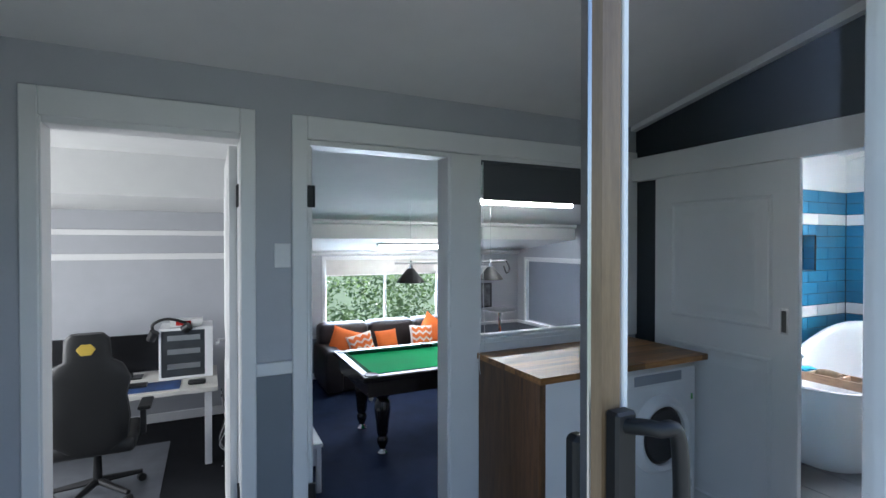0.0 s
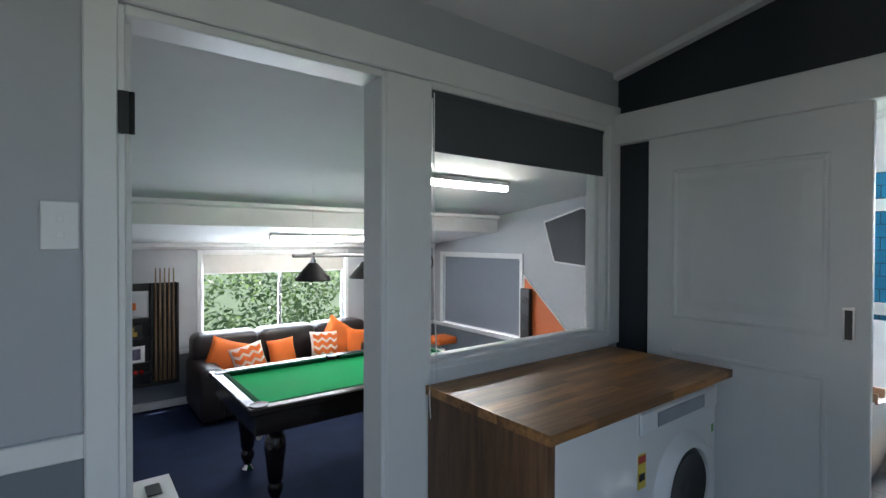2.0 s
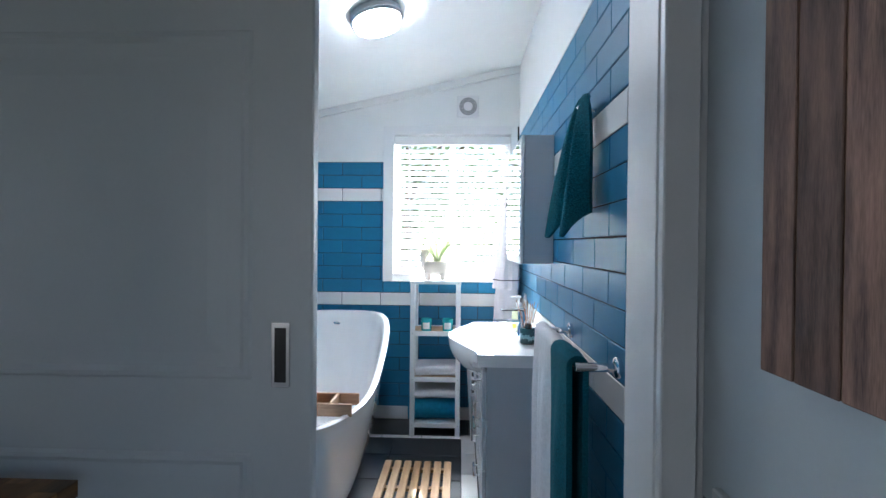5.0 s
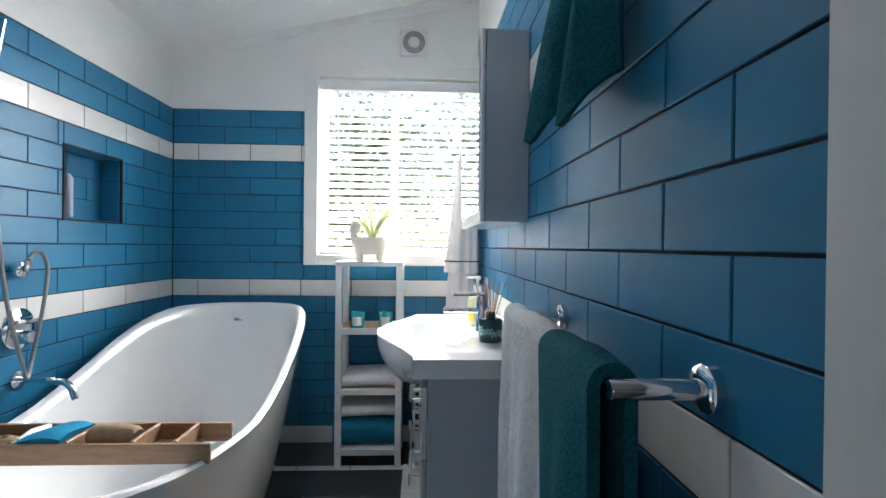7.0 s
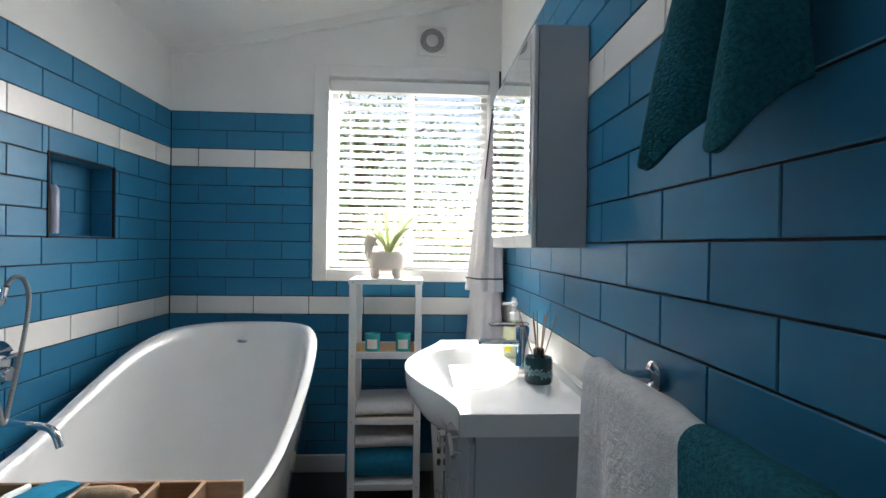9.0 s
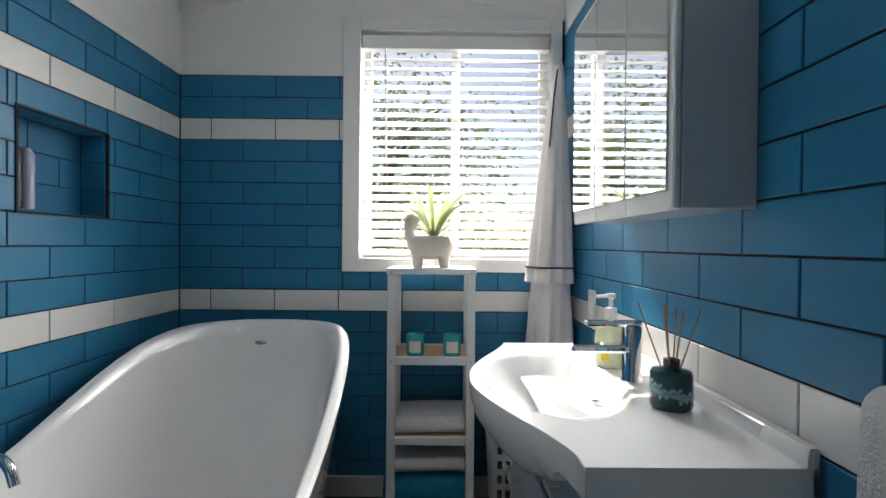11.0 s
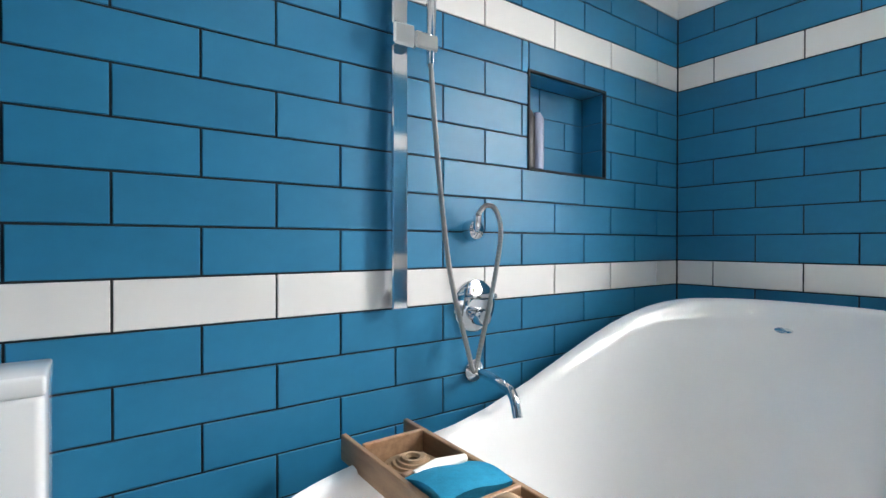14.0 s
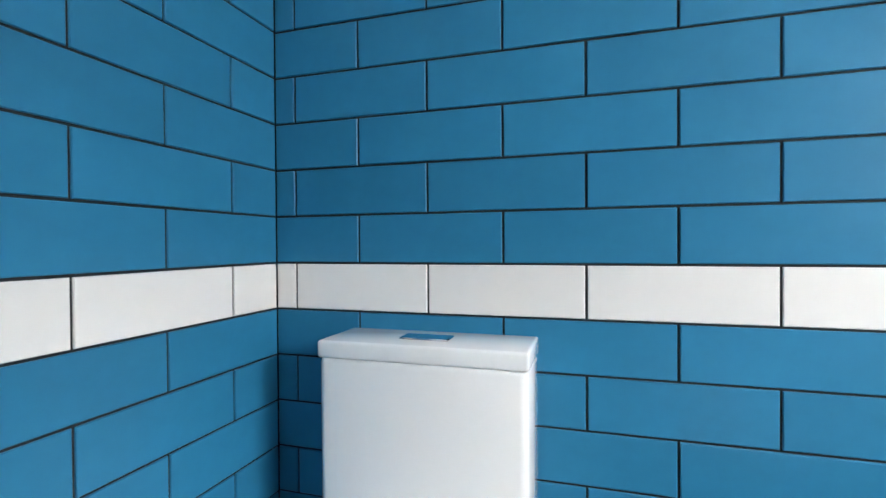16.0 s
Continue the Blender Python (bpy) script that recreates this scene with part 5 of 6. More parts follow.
def sofa():
    w = thing("sofa", (2.75, 6.85, FZ), "dark brown leather three-seat sofa under the window", "sofa")
    x0, x1 = 1.62, 3.85
    part("base", B((x0 + 0.05, 6.45, FZ + 0.05, x1 - 0.05, 7.33, FZ + 0.28), bev=0.03), M_LEATHER, w)
    for x in (x0, x1 - 0.24):
        bm = bmesh.new()
        box(bm, x, 6.4, FZ + 0.04, x + 0.24, 7.3, FZ + 0.6, bev=0.07, seg=3)
        part("armrest", bm, M_LEATHER, w, smooth=True)
    n = 3
    L = (x1 - x0 - 0.48) / n
    for k in range(n):
        a = x0 + 0.24 + L * k
        bm = bmesh.new()
        box(bm, a + 0.004, 6.42, FZ + 0.27, a + L - 0.004, 7.05, FZ + 0.45, bev=0.05, seg=3)
        part("seat_cushion", bm, M_LEATHER, w, smooth=True)
    L = (x1 - x0 - 0.06) / n
    for k in range(n):
        a = x0 + 0.03 + L * k
        bm = bmesh.new()
        box(bm, a + 0.004, 6.98, FZ + 0.42, a + L - 0.004, 7.34, FZ + 0.86, bev=0.08, seg=3)
        part("back_cushion", bm, M_LEATHER, w, smooth=True)


sofa()


def pillow(x, y, z, s, ry, rz, material, label, chevron=None):
    w = thing("cushion", (x, y, z), label, "cushion", "cushions on the sofa")
    bm = bmesh.new()
    n = 12
    for sgn in (1, -1):
        def f(u, v):
            a, b = 2 * u - 1, 2 * v - 1
            k = (1 - a ** 4) * (1 - b ** 4)
            e = 1 - 0.08 * (1 - abs(a) ** 2) * abs(b) ** 3 - 0.0
            return (a * s / 2 * (1 - 0.07 * (1 - b * b) * abs(a) ** 3), sgn * 0.07 * k ** 0.6, b * s / 2 * (1 - 0.07 * (1 - a * a) * abs(b) ** 3))
        sheet(bm, f, n, n, 0.0)
    bmesh.ops.remove_doubles(bm, verts=bm.verts, dist=0.0005)
    m = pose(x, y, z, -22, 0, rz) @ pose(0, 0, 0, 0, ry, 0)
    pose_part("cover", bm, material, w, m, smooth=True)
    if chevron:
        for k in range(3):
            bm = bmesh.new()
            def g(u, v, k=k):
                a = (2 * u - 1) * 0.86
                b = -0.55 + 0.5 * k + 0.22 * abs(((u * 3) % 1) - 0.5) * 2 + 0.16 * (v - 0.5) * 2
                kk = (1 - a ** 4) * (1 - min(0.98, abs(b)) ** 4)
                return (a * s / 2, -0.07 * kk ** 0.6 - 0.003, b * s / 2)
            sheet(bm, g, 24, 2, 0.0)
            pose_part("chevron_stripe", bm, chevron, w, m, "orange zigzag stripe")


Z0 = FZ + 0.45
pillow(1.95, 6.78, Z0 + 0.17, 0.42, 18, -14, M_ORANGE, "orange square cushion leaning on the sofa arm")
pillow(2.16, 6.66, Z0 + 0.14, 0.36, -14, -8, M_CREAM, "cream cushion with orange zigzag stripes", M_ORANGE)
pillow(2.60, 6.86, Z0 + 0.14, 0.33, -4, 0, M_ORANGE, "small orange cushion against the sofa back")
pillow(3.12, 6.80, Z0 + 0.16, 0.37, 4, 0, M_CREAM, "cream cushion with orange zigzag stripes", M_ORANGE)
pillow(3.36, 6.92, Z0 + 0.24, 0.42, 38, 6, M_ORANGE, "large orange cushion standing on its corner")
pillow(3.62, 6.85, Z0 + 0.14, 0.36, 10, 10, M_ORANGE, "orange cushion lying against the sofa arm")


def room_window(name, label, axis, a0, a1, z0, z1, plane, mull):
    """A window in a wall; axis x: wall runs along x at y = plane, inside towards smaller values."""
    w = thing(name, (a0, plane, z0) if axis == "x" else (plane, a0, z0), label, "window", kind="structure")
    def bx(u0, u1, q0, q1, d0, d1):
        return (u0, plane + d0, q0, u1, plane + d1, q1) if axis == "x" else (plane + d0, u0, q0, plane + d1, u1, q1)
    t = 0.05
    part("architrave", B(bx(a0 - t, a0, z0 - t, z1 + t, -0.02, 0), bx(a1, a1 + t, z0 - t, z1 + t, -0.02, 0), bx(a0, a1, z1, z1 + t, -0.02, 0), bx(a0, a1, z0 - t, z0, -0.03, 0), bev=0.003), M_WHITE, w)
    fr = [bx(a0, a0 + 0.03, z0, z1, 0.04, 0.08), bx(a1 - 0.03, a1, z0, z1, 0.04, 0.08), bx(a0 + 0.03, a1 - 0.03, z0, z0 + 0.03, 0.04, 0.08), bx(a0 + 0.03, a1 - 0.03, z1 - 0.03, z1, 0.04, 0.08)]
    for m in mull:
        fr.append(bx(m - 0.02, m + 0.02, z0 + 0.03, z1 - 0.03, 0.042, 0.078))
    part("frame", B(*fr, bev=0.002), M_WHITE, w)
    edges = [a0 + 0.03, *mull, a1 - 0.03]
    for e0, e1 in zip(edges, edges[1:]):
        g = part("pane", B(bx(e0 + 0.005, e1 - 0.005, z0 + 0.02, z1 - 0.02, 0.058, 0.062)), M_GLASS, w)
        g.visible_shadow = False
    return w


room_window("window_2", "white framed sliding window onto the hedge", "x", 1.82, 3.7, 0.15, 1.27, 7.42, (2.78,))
room_window("window_3", "white framed window behind a drawn blind", "y", 5.47, 7.15, 0.16, 1.23, 5.28, ())
w = thing("roller_blind", (2.76, 7.43, 1.1), "pale roller blind rolled most of the way up", "roller blind")
part("fabric", B((1.84, 7.426, 1.03, 3.68, 7.43, 1.26)), mat("cream_roller_fabric", (0.55, 0.53, 0.5), 0.8, bump=0.1), w)
part("bottom_bar", B((1.84, 7.423, 1.02, 3.68, 7.433, 1.035), bev=0.002), M_WHITE, w)
w = thing("roller_blind", (5.29, 6.3, 0.2), "grey roller blind drawn down with light at its edges", "roller blind")
part("fabric", B((5.292, 5.50, 0.19, 5.296, 7.10, 1.205)), M_BLINDG, w)
part("bottom_bar", B((5.288, 5.50, 0.185, 5.30, 7.10, 0.20), bev=0.002), M_BLINDG, w)


def lamp_bar():
    w = thing("table_lamp_bar", (2.66, 4.87, 1.3), "chrome bar hung over the table with three black shades", "pendant light")
    bm = bmesh.new()
    tube(bm, [(2.0, 4.87, 1.305), (3.34, 4.87, 1.305)], 0.015, 12)
    part("bar", bm, M_STEEL, w, smooth=True)
    for x in (2.17, 2.66, 3.15):
        bm = bmesh.new()
        lathe(bm, x, 4.87, [(0.014, 1.33), (0.014, 1.28), (0.022, 1.275), (0.024, 1.245)], 14)
        part("stem", bm, M_CHROME, w, smooth=True)
        bm = bmesh.new()
        lathe(bm, x, 4.87, [(0.022, 1.25), (0.035, 1.245), (0.145, 1.115), (0.147, 1.10), (0.14, 1.105), (0.03, 1.235)], 28)
        part("shade", bm, M_BLACKM, w, "black conical metal shade", True)
    for x in (2.17, 3.15):
        bm = bmesh.new()
        tube(bm, [(x, 4.87, 1.32), (x, 4.87, 1.92)], 0.0015, 6)
        part("suspension_wire", bm, M_STEEL, w)
    bm = bmesh.new()
    tube(bm, spline([(3.30, 4.87, 1.31), (3.35, 4.86, 1.315), (3.40, 4.86, 1.22), (3.36, 4.86, 1.17), (3.33, 4.87, 1.25)], 6), 0.009, 8)
    part("cable_loop", bm, M_BLACK, w)


lamp_bar()
for x0, x1, y, z in ((2.55, 3.85, 4.3, 1.935), (2.3, 3.46, 6.4, 1.475)):
    w = thing("fluorescent_light", (x0, y, z), "lit white fluorescent batten on the ceiling", "ceiling light", "fluorescent battens")
    part("housing", B((x0, y - 0.05, z + 0.012, x1, y + 0.05, z + 0.055), bev=0.004), M_PLASTIC, w)
    bm = bmesh.new()
    tube(bm, [(x0 + 0.02, y, z - 0.01), (x1 - 0.02, y, z - 0.01)], 0.026, 12)
    part("diffuser_tube", bm, M_TUBE, w, "glowing tube")
    for x in (x0, x1 - 0.02):
        part("end_cap", B((x, y - 0.03, z - 0.035, x + 0.02, y + 0.03, z + 0.013), bev=0.003), M_PLASTIC, w)


def cue_rack():
    w = thing("cue_rack", (1.1, 7.36, 0), "black wall rack holding pool cues, balls and trophies", "cue rack")
    part("back_board", B((0.62, 7.385, -0.2, 1.56, 7.395, 0.95)), M_BLACK, w)
    for x in (0.62, 1.28, 1.54):
        part("upright", B((x, 7.30, -0.2, x + 0.02, 7.385, 0.95), bev=0.003), M_BLACK, w)
    for z in (-0.2, -0.08, 0.06, 0.33, 0.55):
        part("shelf", B((0.64, 7.29, z, 1.28, 7.385, z + 0.018), bev=0.002), M_BLACKM, w)
    part("cue_base", B((1.30, 7.29, -0.2, 1.54, 7.385, -0.16)), M_BLACKM, w)
    for k in range(5):
        c = thing("pool_cue", (1.33 + 0.045 * k, 7.33, -0.16), "slender pale maple pool cue in the rack", "pool cue", "cues in the rack")
        bm = bmesh.new()
        tube(bm, [(1.33 + 0.045 * k, 7.33, -0.159), (1.33 + 0.045 * k, 7.335, 1.12)], [0.015, 0.007], 8)
        part("shaft", bm, M_RAILW, c, smooth=True)
    for r, z in ((0, 0.078), (1, -0.062)):
        for k in range(9):
            bm = bmesh.new()
            bmesh.ops.create_icosphere(bm, subdivisions=2, radius=0.026, matrix=Matrix.Translation((0.75 + 0.055 * k, 7.33, z + 0.0262)))
            tagged(finish("pool_ball", bm, M_RED if (r == 0 or k > 2) else M_WAX, True), "glossy red pool ball on the rack" if (r == 0 or k > 2) else "glossy white pool ball on the rack", "pool ball", "balls on the rack")
    f = thing("photo_frame", (1.1, 7.34, 0.15), "small white framed photo on the rack", "picture frame")
    part("frame", B((0.98, 7.305, 0.079, 1.22, 7.315, 0.26), bev=0.002), M_WHITE, f)
    part("photo", B((1.02, 7.3035, 0.11, 1.18, 7.305, 0.23)), mat("dim_violet_photo", (0.12, 0.1, 0.16), 0.4, var=0.6, scale=20), f)
    f = thing("gold_plaque", (1.05, 7.33, 0.35), "small gold model in a dark box frame", "plaque")
    part("box", B((0.92, 7.31, 0.349, 1.2, 7.36, 0.50), bev=0.003), M_BLACKM, f)
    part("relief", B((0.96, 7.303, 0.37, 1.15, 7.31, 0.42), (1.0, 7.303, 0.42, 1.12, 7.31, 0.47), bev=0.003), mat("gold_paint", (0.5, 0.3, 0.06), 0.35, 0.6), f)
    f = thing("framed_shield", (1.05, 7.33, 0.6), "grey framed badge with an orange emblem on the rack top", "framed badge")
    part("frame", B((0.86, 7.32, 0.569, 1.26, 7.335, 0.87), bev=0.003), M_STEEL, f)
    part("inset", B((0.89, 7.3175, 0.60, 1.23, 7.3205, 0.84)), M_GREY, f)
    part("emblem", B((0.99, 7.315, 0.66, 1.14, 7.3178, 0.74), bev=0.001), M_ORANGE, f)


M_RED = mat("red_ball_gloss", (0.5, 0.02, 0.015), 0.1, var=0.05, bump=0)
cue_rack()

w = thing("framed_picture", (4.45, 7.41, 0.6), "black framed monochrome street photograph", "picture")
part("frame", B((4.21, 7.395, 0.40, 4.72, 7.411, 0.43), (4.21, 7.395, 0.80, 4.72, 7.411, 0.83), (4.21, 7.395, 0.43, 4.24, 7.411, 0.80), (4.69, 7.395, 0.43, 4.72, 7.411, 0.80), bev=0.002), M_BLACK, w)
part("print", B((4.24, 7.402, 0.43, 4.69, 7.409, 0.80)), mat("monochrome_print", (0.2, 0.2, 0.21), 0.4, var=0.8, scale=14), w)
w = thing("air_conditioner", (4.4, 7.35, 1.05), "white split air conditioner high on the wall", "air conditioner")
bm = bmesh.new()
box(bm, 4.05, 7.24, 0.95, 4.62, 7.418, 1.13, bev=0.03, seg=3)
part("casing", bm, M_PLASTIC, w, smooth=True)
part("louvre", B((4.09, 7.232, 0.965, 4.58, 7.243, 0.985), bev=0.003), M_STEEL, w)
w = thing("bar_table", (4.5, 6.8, FZ), "round pedestal bar table with a glass top", "bar table")
bm = bmesh.new()
lathe(bm, 4.5, 6.8, [(0.26, 0.43), (0.27, 0.435), (0.27, 0.45), (0.26, 0.455)], 36)
part("top", bm, M_STEEL, w, smooth=True)
bm = bmesh.new()
lathe(bm, 4.5, 6.8, [(0.22, FZ + 0.001), (0.22, FZ + 0.015), (0.03, FZ + 0.03), (0.028, 0.43)], 28)
part("pedestal", bm, M_CHROME, w, smooth=True)
for x, y in ((3.72, 6.2), (4.72, 6.45)):
    w = thing("bar_stool", (x, y, FZ), "orange padded stool with a chrome column", "stool", "orange stools")
    bm = bmesh.new()
    box(bm, x - 0.17, y - 0.16, FZ + 0.5, x + 0.17, y + 0.16, FZ + 0.6, bev=0.035, seg=3)
    part("seat", bm, M_ORANGE, w, smooth=True)
    bm = bmesh.new()
    lathe(bm, x, y, [(0.19, FZ + 0.001), (0.19, FZ + 0.012), (0.026, FZ + 0.03), (0.024, FZ + 0.5)], 24)
    part("column", bm, M_CHROME, w, smooth=True)
# painted shapes of the side wall with white edging
for nm, m, poly in (("trim_orange_shape", M_ORANGEP, [(5.40, -0.1), (4.62, 0.30), (5.40, 1.0)]), ("trim_dark_shape", M_DARK, [(4.1, 1.12), (4.90, 1.19), (5.06, 1.68), (4.5, 1.83), (4.1, 1.72)])):
    bm = bmesh.new()
    prism(bm, poly, "x", 5.2745, 5.2805)
    o = solid(nm, bm, m, "painted shape with a white edge on the games room wall", "wall paint", "structure")
    for p, q in zip(poly, poly[1:] + poly[:1]):
        bm = bmesh.new()
        tube(bm, [(5.274, *p), (5.274, *q)], 0.012, 6)
        part("edge_moulding", bm, M_WHITE, o)
w = thing("wall_speaker", (5.25, 5.36, 0.1), "slim black speaker standing against the wall", "speaker")
part("cabinet", B((5.20, 5.24, 0.06, 5.27, 5.40, 0.83), bev=0.008), M_BLACK, w)
for z in (0.25, 0.45, 0.68):
    bm = bmesh.new()
    lathe(bm, 0, 0, [(0.05, 0), (0.05, 0.006), (0.04, 0.007), (0.01, 0.002)], 18)
    pose_part("cone", bm, M_BLACKM, w, pose(5.20, 5.32, z, 0, -90, 0))
w = thing("side_table", (0.85, 4.35, FZ), "small white side table with a phone on top", "side table")
part("top", B((0.60, 4.05, -0.13, 1.08, 4.62, -0.10), bev=0.003), M_WHITE, w)
part("drawer", B((0.62, 4.07, -0.28, 1.06, 4.60, -0.131), bev=0.003), M_WHITE, w)
for x in (0.61, 1.03):
    for y in (4.06, 4.57):
        part("leg", B((x, y, FZ, x + 0.04, y + 0.04, -0.13), bev=0.002), M_WHITE, w)
tagged(finish("phone", B((0.93, 4.35, -0.0995, 1.01, 4.5, -0.09), bev=0.003), M_BLACK), "black mobile phone on the side table", "phone")


# ---- study ----
def desk():
    w = thing("desk", (-0.6, 5.4, FZ), "long white desk on square legs", "desk")
    part("top", B((-2.2, 4.98, 0.17, 0.33, 5.85, 0.21), bev=0.003), M_DESKW, w)
    for x, y in ((0.22, 5.02), (0.22, 5.75), (-2.15, 5.02), (-2.15, 5.75)):
        part("leg", B((x, y, FZ, x + 0.06, y + 0.06, 0.17), bev=0.003), M_WHITE, w)
    for x0, x1 in ((-1.45, -0.82), (-0.75, -0.12)):
        m = thing("monitor", ((x0 + x1) / 2, 5.62, 0.21), "flat black computer monitor on the desk", "monitor", "monitors on the desk")
        part("screen", B((x0, 5.6, 0.27, x1, 5.625, 0.63), bev=0.004), M_SCREEN, m)
        part("stand", B(((x0 + x1) / 2 - 0.03, 5.625, 0.215, (x0 + x1) / 2 + 0.03, 5.66, 0.45), ((x0 + x1) / 2 - 0.11, 5.55, 0.211, (x0 + x1) / 2 + 0.11, 5.72, 0.222), bev=0.003), M_BLACK, m)
    p = thing("mouse_mat", (-0.3, 5.2, 0.21), "dark blue patterned desk mat", "desk mat")
    part("pad", B((-0.75, 5.05, 0.211, 0.02, 5.36, 0.216), bev=0.002), mat("navy_nebula_print", (0.03, 0.07, 0.2), 0.6, var=0.9, scale=7), p)
    m = thing("computer_mouse", (0.18, 5.16, 0.212), "black computer mouse on the desk", "mouse")
    bm = bmesh.new()
    box(bm, 0.08, 5.12, 0.211, 0.23, 5.2, 0.25, bev=0.018, seg=3)
    part("shell", bm, M_BLACK, m, smooth=True)
    k = thing("keyboard", (-0.4, 5.3, 0.217), "slim dark keyboard on the desk mat", "keyboard")
    part("deck", B((-0.7, 5.2, 0.217, -0.25, 5.33, 0.235), bev=0.003), M_BLACK, k)
    c = thing("computer_case", (0.1, 5.5, 0.21), "white tower computer with a glass side panel", "computer")
    part("case", B((-0.16, 5.42, 0.212, 0.02, 5.44, 0.70), (-0.17, 5.44, 0.212, 0.29, 5.78, 0.235), (-0.17, 5.44, 0.68, 0.29, 5.78, 0.70), (0.27, 5.42, 0.235, 0.29, 5.78, 0.68), (-0.17, 5.44, 0.235, -0.15, 5.78, 0.68), (-0.15, 5.76, 0.235, 0.27, 5.78, 0.68), bev=0.002), M_PLASTIC, c)
    bm = bmesh.new()
    box(bm, -0.155, 5.40, 0.22, 0.22, 5.405, 0.69)
    part("glass_side", bm, mat("smoked_glass", (0.05, 0.055, 0.06), 0.08, var=0.3), c)
    part("case_frame", B((-0.17, 5.395, 0.212, -0.15, 5.42, 0.70), (0.22, 5.395, 0.212, 0.29, 5.42, 0.70), (-0.15, 5.395, 0.212, 0.22, 5.42, 0.235), (-0.15, 5.395, 0.675, 0.22, 5.42, 0.70), bev=0.002), M_PLASTIC, c)
    for z in (0.31, 0.45, 0.58):
        part("component", B((-0.1, 5.392, z, 0.18, 5.398, z + 0.05), bev=0.001), M_STEEL, c)
    h = thing("headset", (-0.05, 5.5, 0.7), "black headset and game controllers on the computer", "headset")
    bm = bmesh.new()
    tube(bm, spline([(-0.2, 5.42, 0.64), (-0.22, 5.42, 0.74), (-0.1, 5.42, 0.79), (0.05, 5.44, 0.74), (0.07, 5.44, 0.70)], 6), 0.014, 8)
    part("headband", bm, M_BLACK, h, smooth=True)
    bm = bmesh.new()
    tube(bm, [(-0.24, 5.40, 0.60), (-0.2, 5.38, 0.68)], [0.035, 0.045], 12)
    part("ear_cup", bm, M_BLACK, h, smooth=True)
    bm = bmesh.new()
    tube(bm, [(0.04, 5.40, 0.68), (0.09, 5.38, 0.72)], [0.045, 0.04], 12)
    part("ear_cup", bm, M_BLACK, h, smooth=True)
    g = thing("game_box", (0.05, 5.55, 0.7), "small red and white box on the computer", "box")
    part("carton", B((-0.08, 5.46, 0.702, 0.2, 5.6, 0.77), bev=0.003), M_WHITE, g)
    part("print_band", B((-0.03, 5.457, 0.715, 0.1, 5.461, 0.755)), M_RED, g)


M_DESKW = mat("white_wood_grain_laminate", (0.62, 0.6, 0.55), 0.4, var=0.15, scale=4, stretch=(1, 8, 8))
M_SCREEN = mat("dark_screen", (0.008, 0.008, 0.009), 0.2, var=0.1, bump=0)
desk()


def gaming_chair():
    cx, cy = -0.54, 4.72
    w = thing("gaming_chair", (cx, cy, FZ), "black high-backed gaming chair with a yellow badge", "office chair")
    bm = bmesh.new()
    out = [(0.14, 0.0), (0.24, 0.08), (0.26, 0.25), (0.24, 0.42), (0.27, 0.55), (0.22, 0.66), (0.15, 0.7), (0.14, 0.86), (0.1, 0.9)]
    loops = []
    for hw, h in out:
        z = FZ + 0.45 + h
        y = cy - 0.18 - 0.12 * h
        loops.append([(cx + hw * math.copysign(abs(math.cos(t)) ** 0.6, math.cos(t)), y + 0.05 * math.copysign(abs(math.sin(t)) ** 0.6, math.sin(t)), z) for t in [2 * math.pi * k / 20 for k in range(20)]])
    rings(bm, loops)
    part("backrest", bm, M_CHAIR, w, smooth=True)
    bm = bmesh.new()
    lathe(bm, 0, 0, [(0.06, 0), (0.055, 0.004), (0.01, 0.005)], 6, 1, 0.85)
    pose_part("badge", bm, mat("yellow_badge", (0.6, 0.42, 0.06), 0.5), w, pose(cx, cy - 0.325, FZ + 1.24, 90, 0, 0))
    bm = bmesh.new()
    box(bm, cx - 0.28, cy - 0.2, FZ + 0.40, cx + 0.28, cy + 0.32, FZ + 0.52, bev=0.04, seg=3)
    part("seat", bm, M_CHAIR, w, smooth=True)
    for s in (-1, 1):
        part("armrest", B((cx + s * 0.33 - 0.045, cy - 0.08, FZ + 0.68, cx + s * 0.33 + 0.045, cy + 0.2, FZ + 0.71), (cx + s * 0.31 - 0.02, cy + 0.03, FZ + 0.45, cx + s * 0.31 + 0.02, cy + 0.09, FZ + 0.68), bev=0.006), M_BLACK, w)
    bm = bmesh.new()
    lathe(bm, cx, cy + 0.05, [(0.035, FZ + 0.1), (0.03, FZ + 0.25), (0.022, FZ + 0.4)], 14)
    part("gas_column", bm, M_BLACKM, w, smooth=True)
    for k in range(5):
        a = 2 * math.pi * k / 5 + 0.5
        ex, ey = cx + 0.32 * math.cos(a), cy + 0.05 + 0.32 * math.sin(a)
        bm = bmesh.new()
        tube(bm, [(cx, cy + 0.05, FZ + 0.13), (ex, ey, FZ + 0.085)], [0.03, 0.018], 8)
        lg = part("base_arm", bm, M_BLACKM, w)
        bm = bmesh.new()
        tube(bm, [(ex - 0.02 * math.sin(a), ey + 0.02 * math.cos(a), FZ + 0.034), (ex + 0.02 * math.sin(a), ey - 0.02 * math.cos(a), FZ + 0.034)], 0.032, 12)
        part("castor", bm, M_BLACK, lg)


